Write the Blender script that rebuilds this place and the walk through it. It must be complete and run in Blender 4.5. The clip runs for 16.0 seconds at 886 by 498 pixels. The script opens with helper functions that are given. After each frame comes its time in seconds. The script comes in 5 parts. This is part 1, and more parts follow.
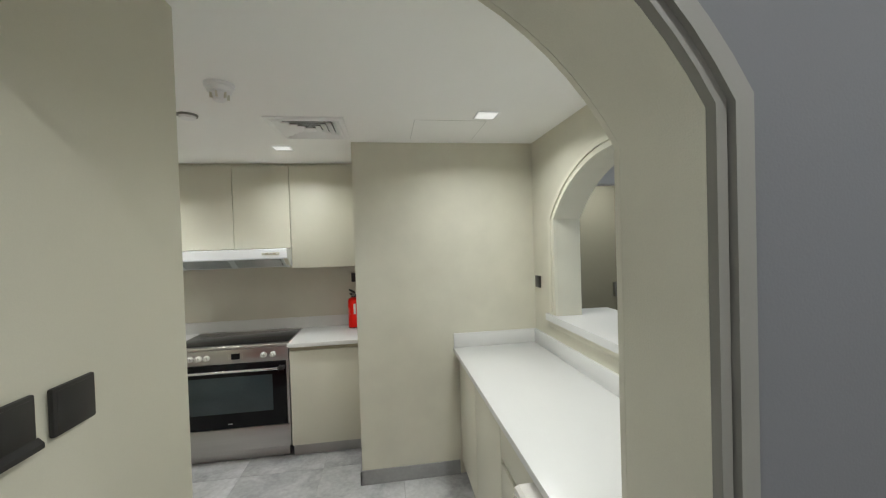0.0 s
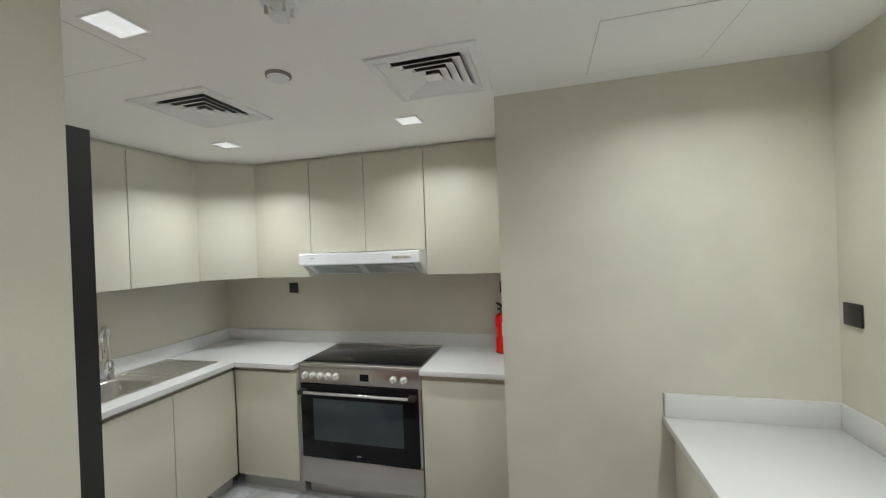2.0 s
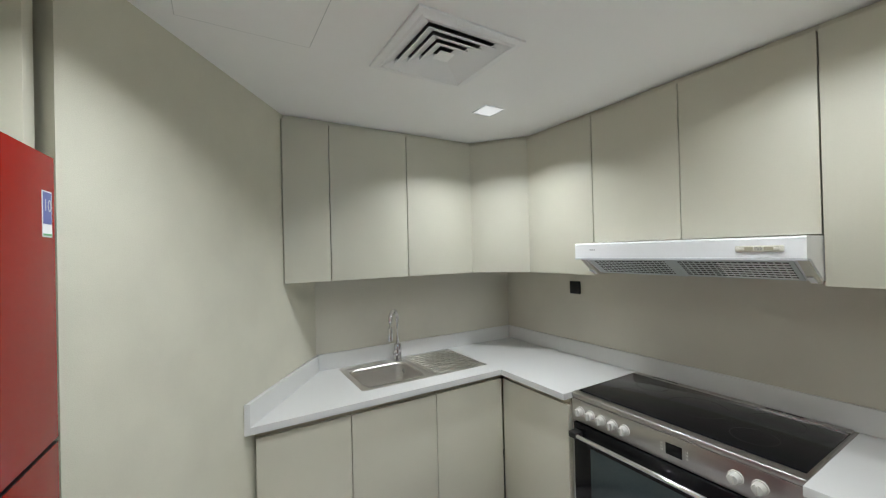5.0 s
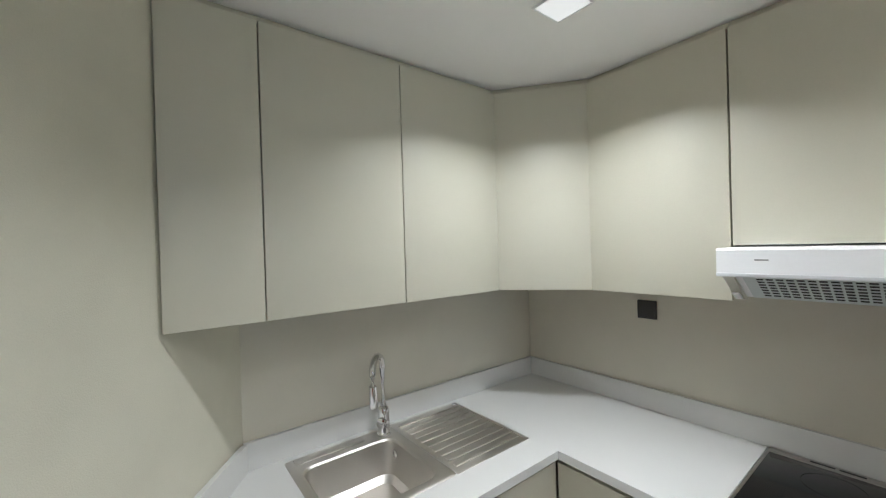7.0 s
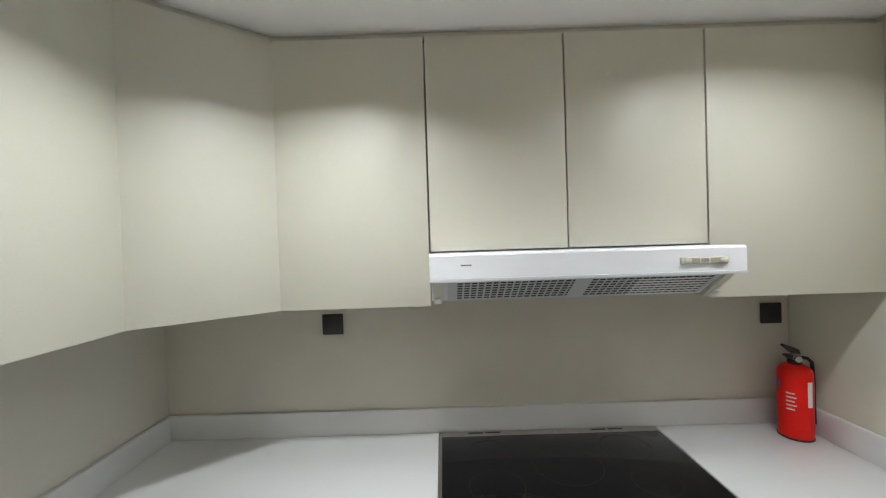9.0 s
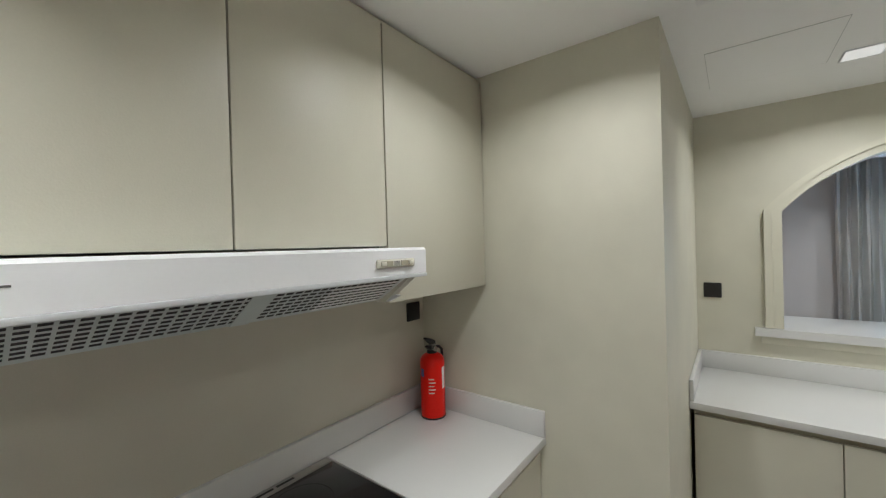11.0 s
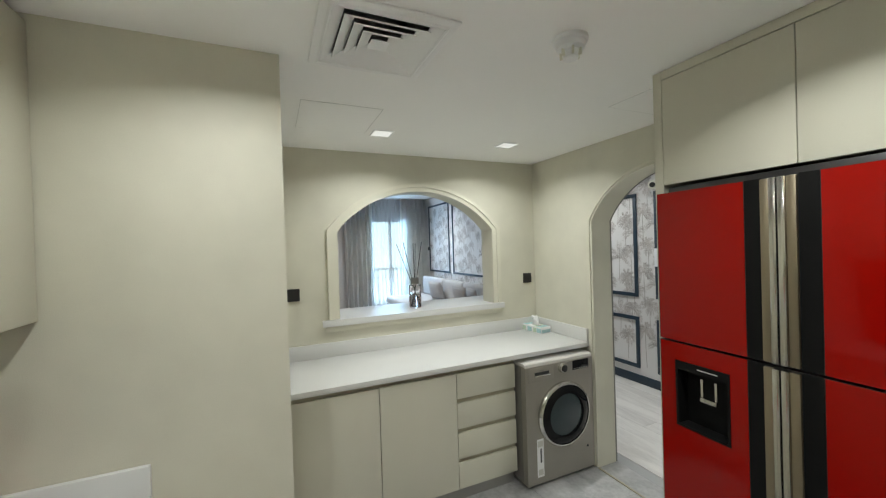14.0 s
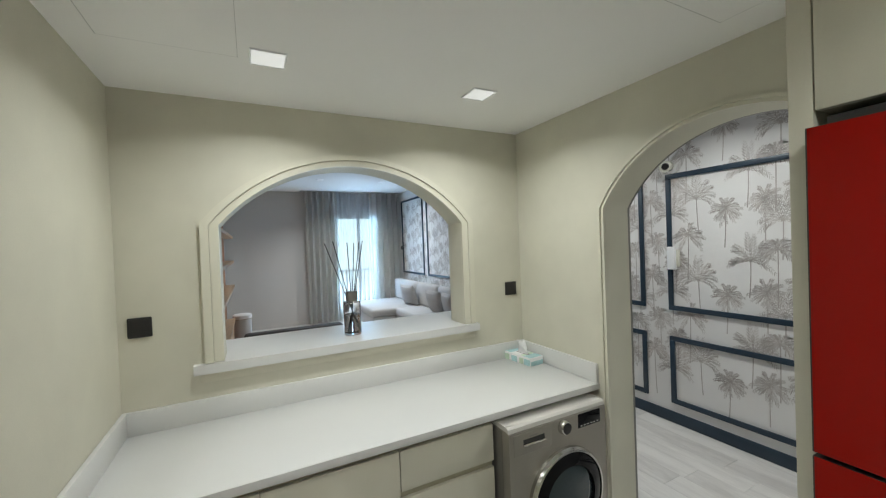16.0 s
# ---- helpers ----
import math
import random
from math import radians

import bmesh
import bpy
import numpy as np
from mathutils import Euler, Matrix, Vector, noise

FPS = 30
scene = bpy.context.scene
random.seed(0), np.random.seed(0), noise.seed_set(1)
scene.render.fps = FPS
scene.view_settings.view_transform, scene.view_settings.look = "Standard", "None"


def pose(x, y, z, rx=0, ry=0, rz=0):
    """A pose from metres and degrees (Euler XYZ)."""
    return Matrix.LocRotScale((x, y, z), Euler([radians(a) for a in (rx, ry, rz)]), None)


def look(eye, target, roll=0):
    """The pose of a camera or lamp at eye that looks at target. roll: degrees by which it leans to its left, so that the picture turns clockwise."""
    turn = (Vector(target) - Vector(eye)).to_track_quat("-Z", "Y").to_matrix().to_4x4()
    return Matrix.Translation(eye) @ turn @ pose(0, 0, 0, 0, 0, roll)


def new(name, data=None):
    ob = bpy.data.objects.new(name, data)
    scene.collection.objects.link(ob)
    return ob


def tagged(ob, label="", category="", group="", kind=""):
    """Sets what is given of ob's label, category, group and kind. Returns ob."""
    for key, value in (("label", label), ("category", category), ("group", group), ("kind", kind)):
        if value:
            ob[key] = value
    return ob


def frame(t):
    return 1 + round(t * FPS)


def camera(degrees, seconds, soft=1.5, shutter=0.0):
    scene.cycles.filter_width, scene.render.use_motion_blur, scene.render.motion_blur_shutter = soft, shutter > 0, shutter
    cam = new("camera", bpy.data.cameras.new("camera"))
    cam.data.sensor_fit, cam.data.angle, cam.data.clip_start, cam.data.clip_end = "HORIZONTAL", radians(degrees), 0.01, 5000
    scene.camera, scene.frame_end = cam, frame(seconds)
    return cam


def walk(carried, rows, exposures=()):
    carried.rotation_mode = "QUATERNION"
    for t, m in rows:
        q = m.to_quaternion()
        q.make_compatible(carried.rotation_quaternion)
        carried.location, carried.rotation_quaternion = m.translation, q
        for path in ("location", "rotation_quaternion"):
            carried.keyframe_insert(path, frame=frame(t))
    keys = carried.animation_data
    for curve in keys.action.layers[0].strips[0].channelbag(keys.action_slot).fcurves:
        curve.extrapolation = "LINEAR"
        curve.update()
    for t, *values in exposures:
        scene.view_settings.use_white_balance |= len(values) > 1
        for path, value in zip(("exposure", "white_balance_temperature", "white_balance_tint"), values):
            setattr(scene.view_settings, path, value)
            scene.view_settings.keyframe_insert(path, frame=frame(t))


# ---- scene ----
cam = camera(98.9, 16.0, soft=1.2)
PATH = [
    (0, (-0.412, 1.125, 1.687), (-0.123, 3.104, 1.652), -1.8),
    (0.5, (-0.418, 1.343, 1.684), (-0.39, 3.342, 1.65), -1.9),
    (1, (-0.42, 1.577, 1.677), (-0.619, 3.567, 1.655), -2.0),
    (1.5, (-0.453, 1.812, 1.697), (-0.815, 3.778, 1.68), -2.0),
    (2, (-0.435, 2.003, 1.689), (-0.95, 3.935, 1.681), -2.2),
    (2.5, (-0.371, 2.181, 1.675), (-1.126, 4.033, 1.678), -2.1),
    (3, (-0.389, 2.323, 1.655), (-1.411, 4.042, 1.665), -2.0),
    (3.5, (-0.434, 2.459, 1.664), (-1.685, 4.019, 1.676), -1.9),
    (4, (-0.465, 2.583, 1.662), (-1.912, 3.963, 1.68), -1.7),
    (4.5, (-0.554, 2.672, 1.669), (-2.172, 3.848, 1.678), -1.7),
    (5, (-0.788, 2.74, 1.656), (-2.501, 3.772, 1.669), -1.4),
    (5.2, (-0.899, 2.768, 1.669), (-2.627, 3.774, 1.676), -1.3),
    (7.5, (-1.851, 3.098, 1.712), (-3.26, 4.516, 1.687), -2.0),
    (8, (-1.932, 3.152, 1.718), (-2.995, 4.846, 1.677), -1.7),
    (8.5, (-2.031, 3.205, 1.714), (-2.56, 5.134, 1.692), -2.0),
    (9, (-2.079, 3.272, 1.707), (-2.079, 5.272, 1.682), -1.8),
    (11.5, (-2.042, 3.718, 1.677), (-0.223, 4.551, 1.668), -1.7),
    (12, (-2.046, 3.763, 1.685), (-0.086, 4.162, 1.673), -1.7),
    (12.5, (-2.089, 3.807, 1.71), (-0.09, 3.759, 1.679), -1.6),
    (13, (-2.139, 3.847, 1.698), (-0.187, 3.41, 1.679), -1.7),
    (13.5, (-2.158, 3.873, 1.697), (-0.288, 3.162, 1.679), -1.8),
    (14, (-2.131, 3.871, 1.691), (-0.309, 3.048, 1.673), -1.8),
    (14.5, (-2.053, 3.812, 1.698), (-0.238, 2.973, 1.674), -2.0),
    (15, (-1.886, 3.633, 1.699), (-0.072, 2.792, 1.67), -2.0),
    (15.5, (-1.652, 3.469, 1.691), (0.152, 2.607, 1.664), -2.2),
    (16, (-1.374, 3.312, 1.692), (0.409, 2.407, 1.662), -2.2),
]
# the clip's camera drifts a little in exposure and white balance
LOOKS = [(0, 0.27, 6650, 6), (1.5, 0.25, 6500, 7), (3.5, 0.21, 6350, 8), (5, 0.25, 6300, 8), (9, 0.26, 6300, 10), (11.5, -0.07, 6650, 8), (14, 0.2, 6700, 5), (16, 0.07, 6650, 5)]
walk(cam, [(t, look(eye, target, roll)) for t, eye, target, roll in PATH], LOOKS)

# ---- world, daylight, exposure ----
scene.view_settings.exposure = 0.0
world = bpy.data.worlds.new("world")
scene.world = world
world.use_nodes = True
wn = world.node_tree.nodes
sky = wn.new("ShaderNodeTexSky")
sky.sky_type, sky.sun_disc = "NISHITA", False
sky.sun_elevation, sky.sun_rotation = radians(50), radians(200)
wn["Background"].inputs[1].default_value = 0.06
world.node_tree.links.new(sky.outputs[0], wn["Background"].inputs[0])
sun_data = bpy.data.lights.new("sun", "SUN")
sun_data.energy, sun_data.angle, sun_data.color = 2.0, radians(0.5), (1, 0.95, 0.88)
sun = new("sun", sun_data)
sun.matrix_world = look((12, 8, 14), (8, 2, 0))

LAMP_SPREAD = 136
LIVING_WATTS = 15.0
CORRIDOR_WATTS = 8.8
LAMP_COLOUR = (0.965, 0.985, 1.01)


def area_light(name, m, sx, sy, watts, colour):
    d = bpy.data.lights.new(name, "AREA")
    d.shape, d.size, d.size_y, d.energy, d.color = "RECTANGLE", sx, sy, watts, colour
    ob = new(name, d)
    ob.matrix_world = m
    return ob


# sky's light through the balcony door, facing into the living room
area_light("window_skylight", look((7.46, 1.05, 1.35), (0, 1.05, 1.2)), 0.95, 2.1, 44, (0.38, 0.64, 1.0))

# ---- plan ----
XL, YB = -3.255, 4.86          # kitchen walls behind the sink and the cooker
XP, YP = -0.64, 3.825          # corner of the boxed-out pillar
XW, XW2 = 0.668, 0.83          # wall with the arched hatch
YA, YA2 = 1.70, 1.53           # wall with the arched doorway
XF = -1.012                    # fridge niche side
CEIL, CEIL_L = 2.40, 2.96
YPALM, XFAR, YLEFT = -0.03, 7.6, 3.79
TOP, TOP_T = 0.925, 0.032      # worktops


def diag(x):
    """The slanting wall between the fridge and the sink."""
    return 2.869 - 0.69 * (x + 2.66)


# ---- materials ----
def material(name, colour, rough=0.5, metal=0.0, vary=0.06, scale=3.0, bump=0.0, fine=120.0, coat=0.0, rvary=0.08, stretch=None):
    m = bpy.data.materials.new(name)
    m.use_nodes = True
    nt = m.node_tree
    n, l = nt.nodes, nt.links
    b = n["Principled BSDF"]
    b.inputs["Metallic"].default_value = metal
    b.inputs["Coat Weight"].default_value = coat
    tc = n.new("ShaderNodeTexCoord")
    src = tc.outputs["Object"]
    if stretch:
        mp = n.new("ShaderNodeMapping")
        mp.inputs["Scale"].default_value = stretch
        l.new(src, mp.inputs[0])
        src = mp.outputs[0]
    big, small = n.new("ShaderNodeTexNoise"), n.new("ShaderNodeTexNoise")
    big.inputs["Scale"].default_value, big.inputs["Detail"].default_value = scale, 4
    small.inputs["Scale"].default_value, small.inputs["Detail"].default_value = fine, 3
    l.new(src, big.inputs[0]), l.new(src, small.inputs[0])
    add = n.new("ShaderNodeMath")
    add.operation = "MULTIPLY_ADD"
    l.new(small.outputs[0], add.inputs[0])
    add.inputs[1].default_value = 0.4
    l.new(big.outputs[0], add.inputs[2])
    ramp = n.new("ShaderNodeMapRange")
    ramp.inputs[1].default_value, ramp.inputs[2].default_value = 0.4, 1.0
    ramp.inputs[3].default_value, ramp.inputs[4].default_value = 1 - vary, 1 + vary
    l.new(add.outputs[0], ramp.inputs[0])
    mul = n.new("ShaderNodeVectorMath")
    mul.operation = "SCALE"
    mul.inputs[0].default_value = colour
    l.new(ramp.outputs[0], mul.inputs["Scale"])
    l.new(mul.outputs[0], b.inputs["Base Color"])
    rr = n.new("ShaderNodeMapRange")
    rr.inputs[3].default_value, rr.inputs[4].default_value = max(0.02, rough - rvary), min(1, rough + rvary)
    l.new(big.outputs[0], rr.inputs[0])
    l.new(rr.outputs[0], b.inputs["Roughness"])
    if bump:
        bp = n.new("ShaderNodeBump")
        bp.inputs["Strength"].default_value, bp.inputs["Distance"].default_value = bump, 0.002
        l.new(small.outputs[0], bp.inputs["Height"])
        l.new(bp.outputs[0], b.inputs["Normal"])
    return m


def glass_material(name, colour=(1, 1, 1), rough=0.0, ior=1.45):
    m = bpy.data.materials.new(name)
    m.use_nodes = True
    b = m.node_tree.nodes["Principled BSDF"]
    b.inputs["Base Color"].default_value = (*colour, 1)
    b.inputs["Transmission Weight"].default_value = 1
    b.inputs["Roughness"].default_value, b.inputs["IOR"].default_value = rough, ior
    return m


def glow_material(name, colour, strength):
    m = bpy.data.materials.new(name)
    m.use_nodes = True
    b = m.node_tree.nodes["Principled BSDF"]
    b.inputs["Base Color"].default_value = (0.8, 0.8, 0.8, 1)
    b.inputs["Emission Color"].default_value = (*colour, 1)
    b.inputs["Emission Strength"].default_value = strength
    return m


def tile_material(name, dark, light, rough, scale, per_piece, stretch=(1, 1, 1)):
    """Mottled floor pieces; each piece takes its own tone and its own patch of the pattern."""
    m = bpy.data.materials.new(name)
    m.use_nodes = True
    n, l = m.node_tree.nodes, m.node_tree.links
    b = n["Principled BSDF"]
    geo, oi = n.new("ShaderNodeNewGeometry"), n.new("ShaderNodeObjectInfo")
    mp = n.new("ShaderNodeMapping")
    mp.inputs["Scale"].default_value = stretch
    off = n.new("ShaderNodeVectorMath")
    off.operation = "MULTIPLY_ADD"
    off.inputs[1].default_value = (9, 7, 5)
    l.new(oi.outputs["Random"], off.inputs[0])
    l.new(geo.outputs["Position"], off.inputs[2])
    l.new(off.outputs[0], mp.inputs[0])
    a, c = n.new("ShaderNodeTexNoise"), n.new("ShaderNodeTexNoise")
    a.inputs["Scale"].default_value, a.inputs["Detail"].default_value, a.inputs["Roughness"].default_value = scale, 7, 0.62
    a.inputs["Distortion"].default_value = 0.6
    c.inputs["Scale"].default_value, c.inputs["Detail"].default_value = scale * 14, 3
    l.new(mp.outputs[0], a.inputs[0]), l.new(mp.outputs[0], c.inputs[0])
    mix = n.new("ShaderNodeMath")
    mix.operation = "MULTIPLY_ADD"
    mix.inputs[1].default_value = 0.25
    l.new(c.outputs[0], mix.inputs[0]), l.new(a.outputs[0], mix.inputs[2])
    add = n.new("ShaderNodeMath")
    add.operation = "MULTIPLY_ADD"
    add.inputs[1].default_value = per_piece
    l.new(oi.outputs["Random"], add.inputs[0]), l.new(mix.outputs[0], add.inputs[2])
    ramp = n.new("ShaderNodeValToRGB")
    ramp.color_ramp.elements[0].position, ramp.color_ramp.elements[0].color = 0.42, (*dark, 1)
    ramp.color_ramp.elements[1].position, ramp.color_ramp.elements[1].color = 0.85, (*light, 1)
    l.new(add.outputs[0], ramp.inputs[0]), l.new(ramp.outputs[0], b.inputs["Base Color"])
    rr = n.new("ShaderNodeMapRange")
    rr.inputs[3].default_value, rr.inputs[4].default_value = rough - 0.08, rough + 0.12
    l.new(a.outputs[0], rr.inputs[0]), l.new(rr.outputs[0], b.inputs["Roughness"])
    bp = n.new("ShaderNodeBump")
    bp.inputs["Strength"].default_value, bp.inputs["Distance"].default_value = 0.12, 0.001
    l.new(c.outputs[0], bp.inputs["Height"]), l.new(bp.outputs[0], b.inputs["Normal"])
    return m


PLASTER = material("beige_wall_covering", (0.66, 0.639, 0.532), 0.62, vary=0.07, scale=4.0, bump=0.32, fine=380)
SPLASH = material("taupe_splashback", (0.60, 0.574, 0.488), 0.42, vary=0.06, scale=3, bump=0.12, fine=260)
CEILING = material("ceiling_paint", (0.93, 0.93, 0.915), 0.8, vary=0.02, scale=1.2, bump=0.12, fine=300)
LAMINATE = material("khaki_laminate", (0.63, 0.609, 0.505), 0.45, vary=0.045, scale=2.2, bump=0.12, fine=300)
# khaki laminate darkened by recess shade in its colour; also serves brown trim
LAMINATE_DARK = material("shaded_khaki_brown_trim", (0.42, 0.39, 0.285), 0.5, vary=0.04)
TRIM = material("cream_moulding_paint", (0.69, 0.667, 0.553), 0.42, vary=0.03, scale=4, bump=0.05, fine=200)
QUARTZ = material("white_quartz", (0.70, 0.70, 0.687), 0.3, vary=0.012, scale=6, bump=0.0, fine=400, rvary=0.01)
STEEL = material("brushed_steel", (0.50, 0.48, 0.46), 0.32, 1.0, vary=0.08, scale=2, bump=0.05, fine=260, stretch=(1, 1, 14))
STEEL_SINK = material("satin_sink_steel", (0.66, 0.635, 0.60), 0.40, 1.0, vary=0.05, scale=6, bump=0.0, fine=220)
CHROME = material("chrome", (0.75, 0.75, 0.76), 0.08, 1.0, vary=0.02, rvary=0.03)
BLACK_GLASS = material("black_ceramic_glass", (0.008, 0.008, 0.009), 0.06, vary=0.2, rvary=0.03)
BLACK_GLASS.node_tree.nodes["Principled BSDF"].inputs["Specular IOR Level"].default_value = 0.18
OVEN_GLASS = material("tinted_oven_glass", (0.035, 0.05, 0.055), 0.08, vary=0.15, rvary=0.03)
BLACK = material("black_plastic", (0.018, 0.017, 0.017), 0.35, vary=0.12, scale=8)
MATT_BLACK = material("matt_black_plastic", (0.006, 0.006, 0.006), 0.5, vary=0.1, scale=8)
MATT_BLACK.node_tree.nodes["Principled BSDF"].inputs["Specular IOR Level"].default_value = 0.12
GREY_DARK = material("dark_void", (0.03, 0.03, 0.03), 0.7)
WHITE_METAL = material("white_enamelled_metal", (0.88, 0.885, 0.88), 0.4, vary=0.02, scale=5)
WHITE_PLASTIC = material("white_plastic", (0.83, 0.84, 0.85), 0.35, vary=0.03, scale=5)
CREAM_PLASTIC = material("cream_plastic", (0.68, 0.67, 0.58), 0.35, vary=0.04)
KNOB = material("light_grey_knob", (0.62, 0.61, 0.57), 0.35, vary=0.04)
RED_GLASS = material("red_glass_door", (0.25, 0.002, 0.001), 0.07, vary=0.05, scale=2, rvary=0.03)
RED_GLASS.node_tree.nodes["Principled BSDF"].inputs["Specular IOR Level"].default_value = 0.3
RED_PAINT = material("red_lacquer", (0.80, 0.010, 0.004), 0.33, vary=0.08, scale=8)
RED_PAINT.node_tree.nodes["Principled BSDF"].inputs["Specular IOR Level"].default_value = 0.3
CHAMPAGNE = material("champagne_metal", (0.33, 0.28, 0.20), 0.42, 1.0, vary=0.06, fine=200, stretch=(1, 1, 0.1))
SILVER = material("silver_edge", (0.62, 0.61, 0.58), 0.16, 1.0, vary=0.04)
GRAPHITE = material("graphite_enamel", (0.26, 0.25, 0.235), 0.38, 0.75, vary=0.05, scale=3)
WASHER = material("silver_grey_enamel", (0.34, 0.318, 0.28), 0.42, 0.6, vary=0.05, scale=3)
FILTER = material("dull_filter_metal", (0.62, 0.665, 0.66), 0.45, 0.2, vary=0.05, scale=6)
DUCT = material("galvanised_duct", (0.3, 0.3, 0.3), 0.6)
GRAPHITE_TOP = material("pale_lid", (0.62, 0.60, 0.56), 0.4, vary=0.04)
PLINTH = material("aluminium_plinth", (0.46, 0.45, 0.43), 0.3, 0.7, vary=0.06, scale=2)
SKIRT = tile_material("grey_skirting", (0.25, 0.25, 0.25), (0.36, 0.36, 0.355), 0.4, 3.0, 0.05)
TILE = tile_material("grey_mottled_tile", (0.21, 0.21, 0.212), (0.57, 0.57, 0.57), 0.3, 2.6, 0.08)
PLANK = tile_material("pale_wood_plank", (0.50, 0.475, 0.45), (0.76, 0.735, 0.70), 0.42, 2.0, 0.16, (0.6, 4, 4))
JOINT = material("grey_shadow_joint", (0.58, 0.58, 0.57), 0.8)
GROUT = material("grey_grout", (0.36, 0.36, 0.355), 0.8)
# cream moulding paint greyed to carry the corridor's dim, cool light
DIMMED_TRIM = material("cream_moulding_dimmed", (0.23, 0.222, 0.20), 0.45, vary=0.04, scale=4, bump=0.05, fine=200)
CORRIDOR_GREY = material("corridor_grey_paint", (0.145, 0.147, 0.155), 0.7, vary=0.04, scale=1.5, bump=0.15, fine=260)
HOB_PRINT = material("hob_print", (0.014, 0.014, 0.014), 0.2)
GREYWALL = material("cool_grey_wall_paint", (0.62, 0.60, 0.58), 0.7, vary=0.03, scale=1.5, bump=0.15, fine=260)
WALLPAPER = material("off_white_wallpaper", (0.80, 0.785, 0.77), 0.7, vary=0.03, scale=2, bump=0.1, fine=300)
PALM_A = material("grey_palm_print", (0.46, 0.42, 0.395), 0.7, vary=0.3, scale=9)
PALM_B = material("pale_palm_print", (0.59, 0.56, 0.54), 0.7, vary=0.25, scale=9)
NAVY = material("navy_moulding_paint", (0.022, 0.042, 0.066), 0.4, vary=0.08, scale=4)
TERRA = material("terracotta_wall_paint", (0.42, 0.20, 0.105), 0.75, vary=0.07, scale=3, bump=0.2, fine=150)
WOOD = material("oak_shelf", (0.48, 0.32, 0.19), 0.45, vary=0.22, scale=6, bump=0.15, fine=90, stretch=(1, 8, 8))
CURTAIN = material("grey_curtain_cloth", (0.80, 0.79, 0.76), 0.85, vary=0.06, scale=5, bump=0.25, fine=500)
SOFA = material("cream_sofa_cloth", (0.55, 0.53, 0.52), 0.85, vary=0.05, scale=5, bump=0.3, fine=350)
PILLOW = material("grey_cushion_cloth", (0.46, 0.44, 0.43), 0.85, vary=0.08, scale=8, bump=0.3, fine=350)
SOFA_DARK = material("charcoal_cloth", (0.14, 0.13, 0.13), 0.85, vary=0.1, scale=6, bump=0.3, fine=350)
# beige bathroom wall, darkened in colour to stand in for weak light
DIMMED_BEIGE = material("beige_bathroom_wall_dimmed", (0.22, 0.205, 0.15), 0.6, vary=0.06, scale=2)
MIRROR = material("mirror_silver", (0.85, 0.86, 0.86), 0.02, 1.0, vary=0.0, rvary=0.01)
GLASS = glass_material("clear_glass")
SMOKE = glass_material("smoky_liquid", (0.55, 0.52, 0.48), 0.0, 1.36)
REED = material("dark_reed", (0.05, 0.045, 0.04), 0.6, vary=0.2, scale=30)
PAPER = material("white_tissue", (0.84, 0.84, 0.84), 0.9, vary=0.02)
TEAL = material("teal_card", (0.42, 0.64, 0.66), 0.5, vary=0.2, scale=22)
GREEN = material("green_card", (0.58, 0.70, 0.55), 0.5, vary=0.2, scale=22)
BLUE = material("blue_sticker", (0.10, 0.12, 0.34), 0.4, vary=0.08)
GREENSTRIP = material("green_sticker", (0.10, 0.34, 0.14), 0.4)
INK = material("print_ink", (0.10, 0.10, 0.10), 0.6)
LAMP_GLOW = glow_material("lamp_diffuser", (0.97, 0.985, 1.0), 0.45)
OUTSIDE = glow_material("bright_outdoors", (0.66, 0.89, 1.0), 2.0)
ALU = material("white_aluminium", (0.62, 0.64, 0.66), 0.35, 0.2)


# ---- mesh tools ----
def box(bm, x0, x1, y0, y1, z0, z1, bevel=0.0, m=None, seg=2):
    x0, x1, y0, y1, z0, z1 = min(x0, x1), max(x0, x1), min(y0, y1), max(y0, y1), min(z0, z1), max(z0, z1)
    vs = [bm.verts.new((x, y, z)) for z in (z0, z1) for x, y in ((x0, y0), (x1, y0), (x1, y1), (x0, y1))]
    fs = [bm.faces.new([vs[i] for i in f]) for f in ((3, 2, 1, 0), (4, 5, 6, 7), (0, 1, 5, 4), (1, 2, 6, 5), (2, 3, 7, 6), (3, 0, 4, 7))]
    out = vs
    if bevel:
        es = list({e for f in fs for e in f.edges})
        r = bmesh.ops.bevel(bm, geom=es, offset=bevel, segments=seg, profile=0.5, affect="EDGES")
        out = list({v for f in r["faces"] for v in f.verts})
    if m is not None:
        bmesh.ops.transform(bm, matrix=m, verts=out)
    return bm


def prism(bm, pts, axis, a, b):
    """A flat outline pushed along an axis from a to b. pts are the two other coordinates, in x, y, z order."""
    def at(p, w):
        return {"x": (w, p[0], p[1]), "y": (p[0], w, p[1]), "z": (p[0], p[1], w)}[axis]
    lo, hi = [bm.verts.new(at(p, a)) for p in pts], [bm.verts.new(at(p, b)) for p in pts]
    bm.faces.new(lo), bm.faces.new(hi[::-1])
    n = len(pts)
    for i in range(n):
        bm.faces.new((lo[i], hi[i], hi[(i + 1) % n], lo[(i + 1) % n]))
    return bm


def rod(bm, p0, p1, r0, r1=None, seg=16):
    p0, p1 = Vector(p0), Vector(p1)
    d = p1 - p0
    m = Matrix.Translation((p0 + p1) / 2) @ d.to_track_quat("Z", "Y").to_matrix().to_4x4()
    bmesh.ops.create_cone(bm, cap_ends=True, segments=seg, radius1=r0, radius2=r0 if r1 is None else r1, depth=d.length, matrix=m)
    return bm


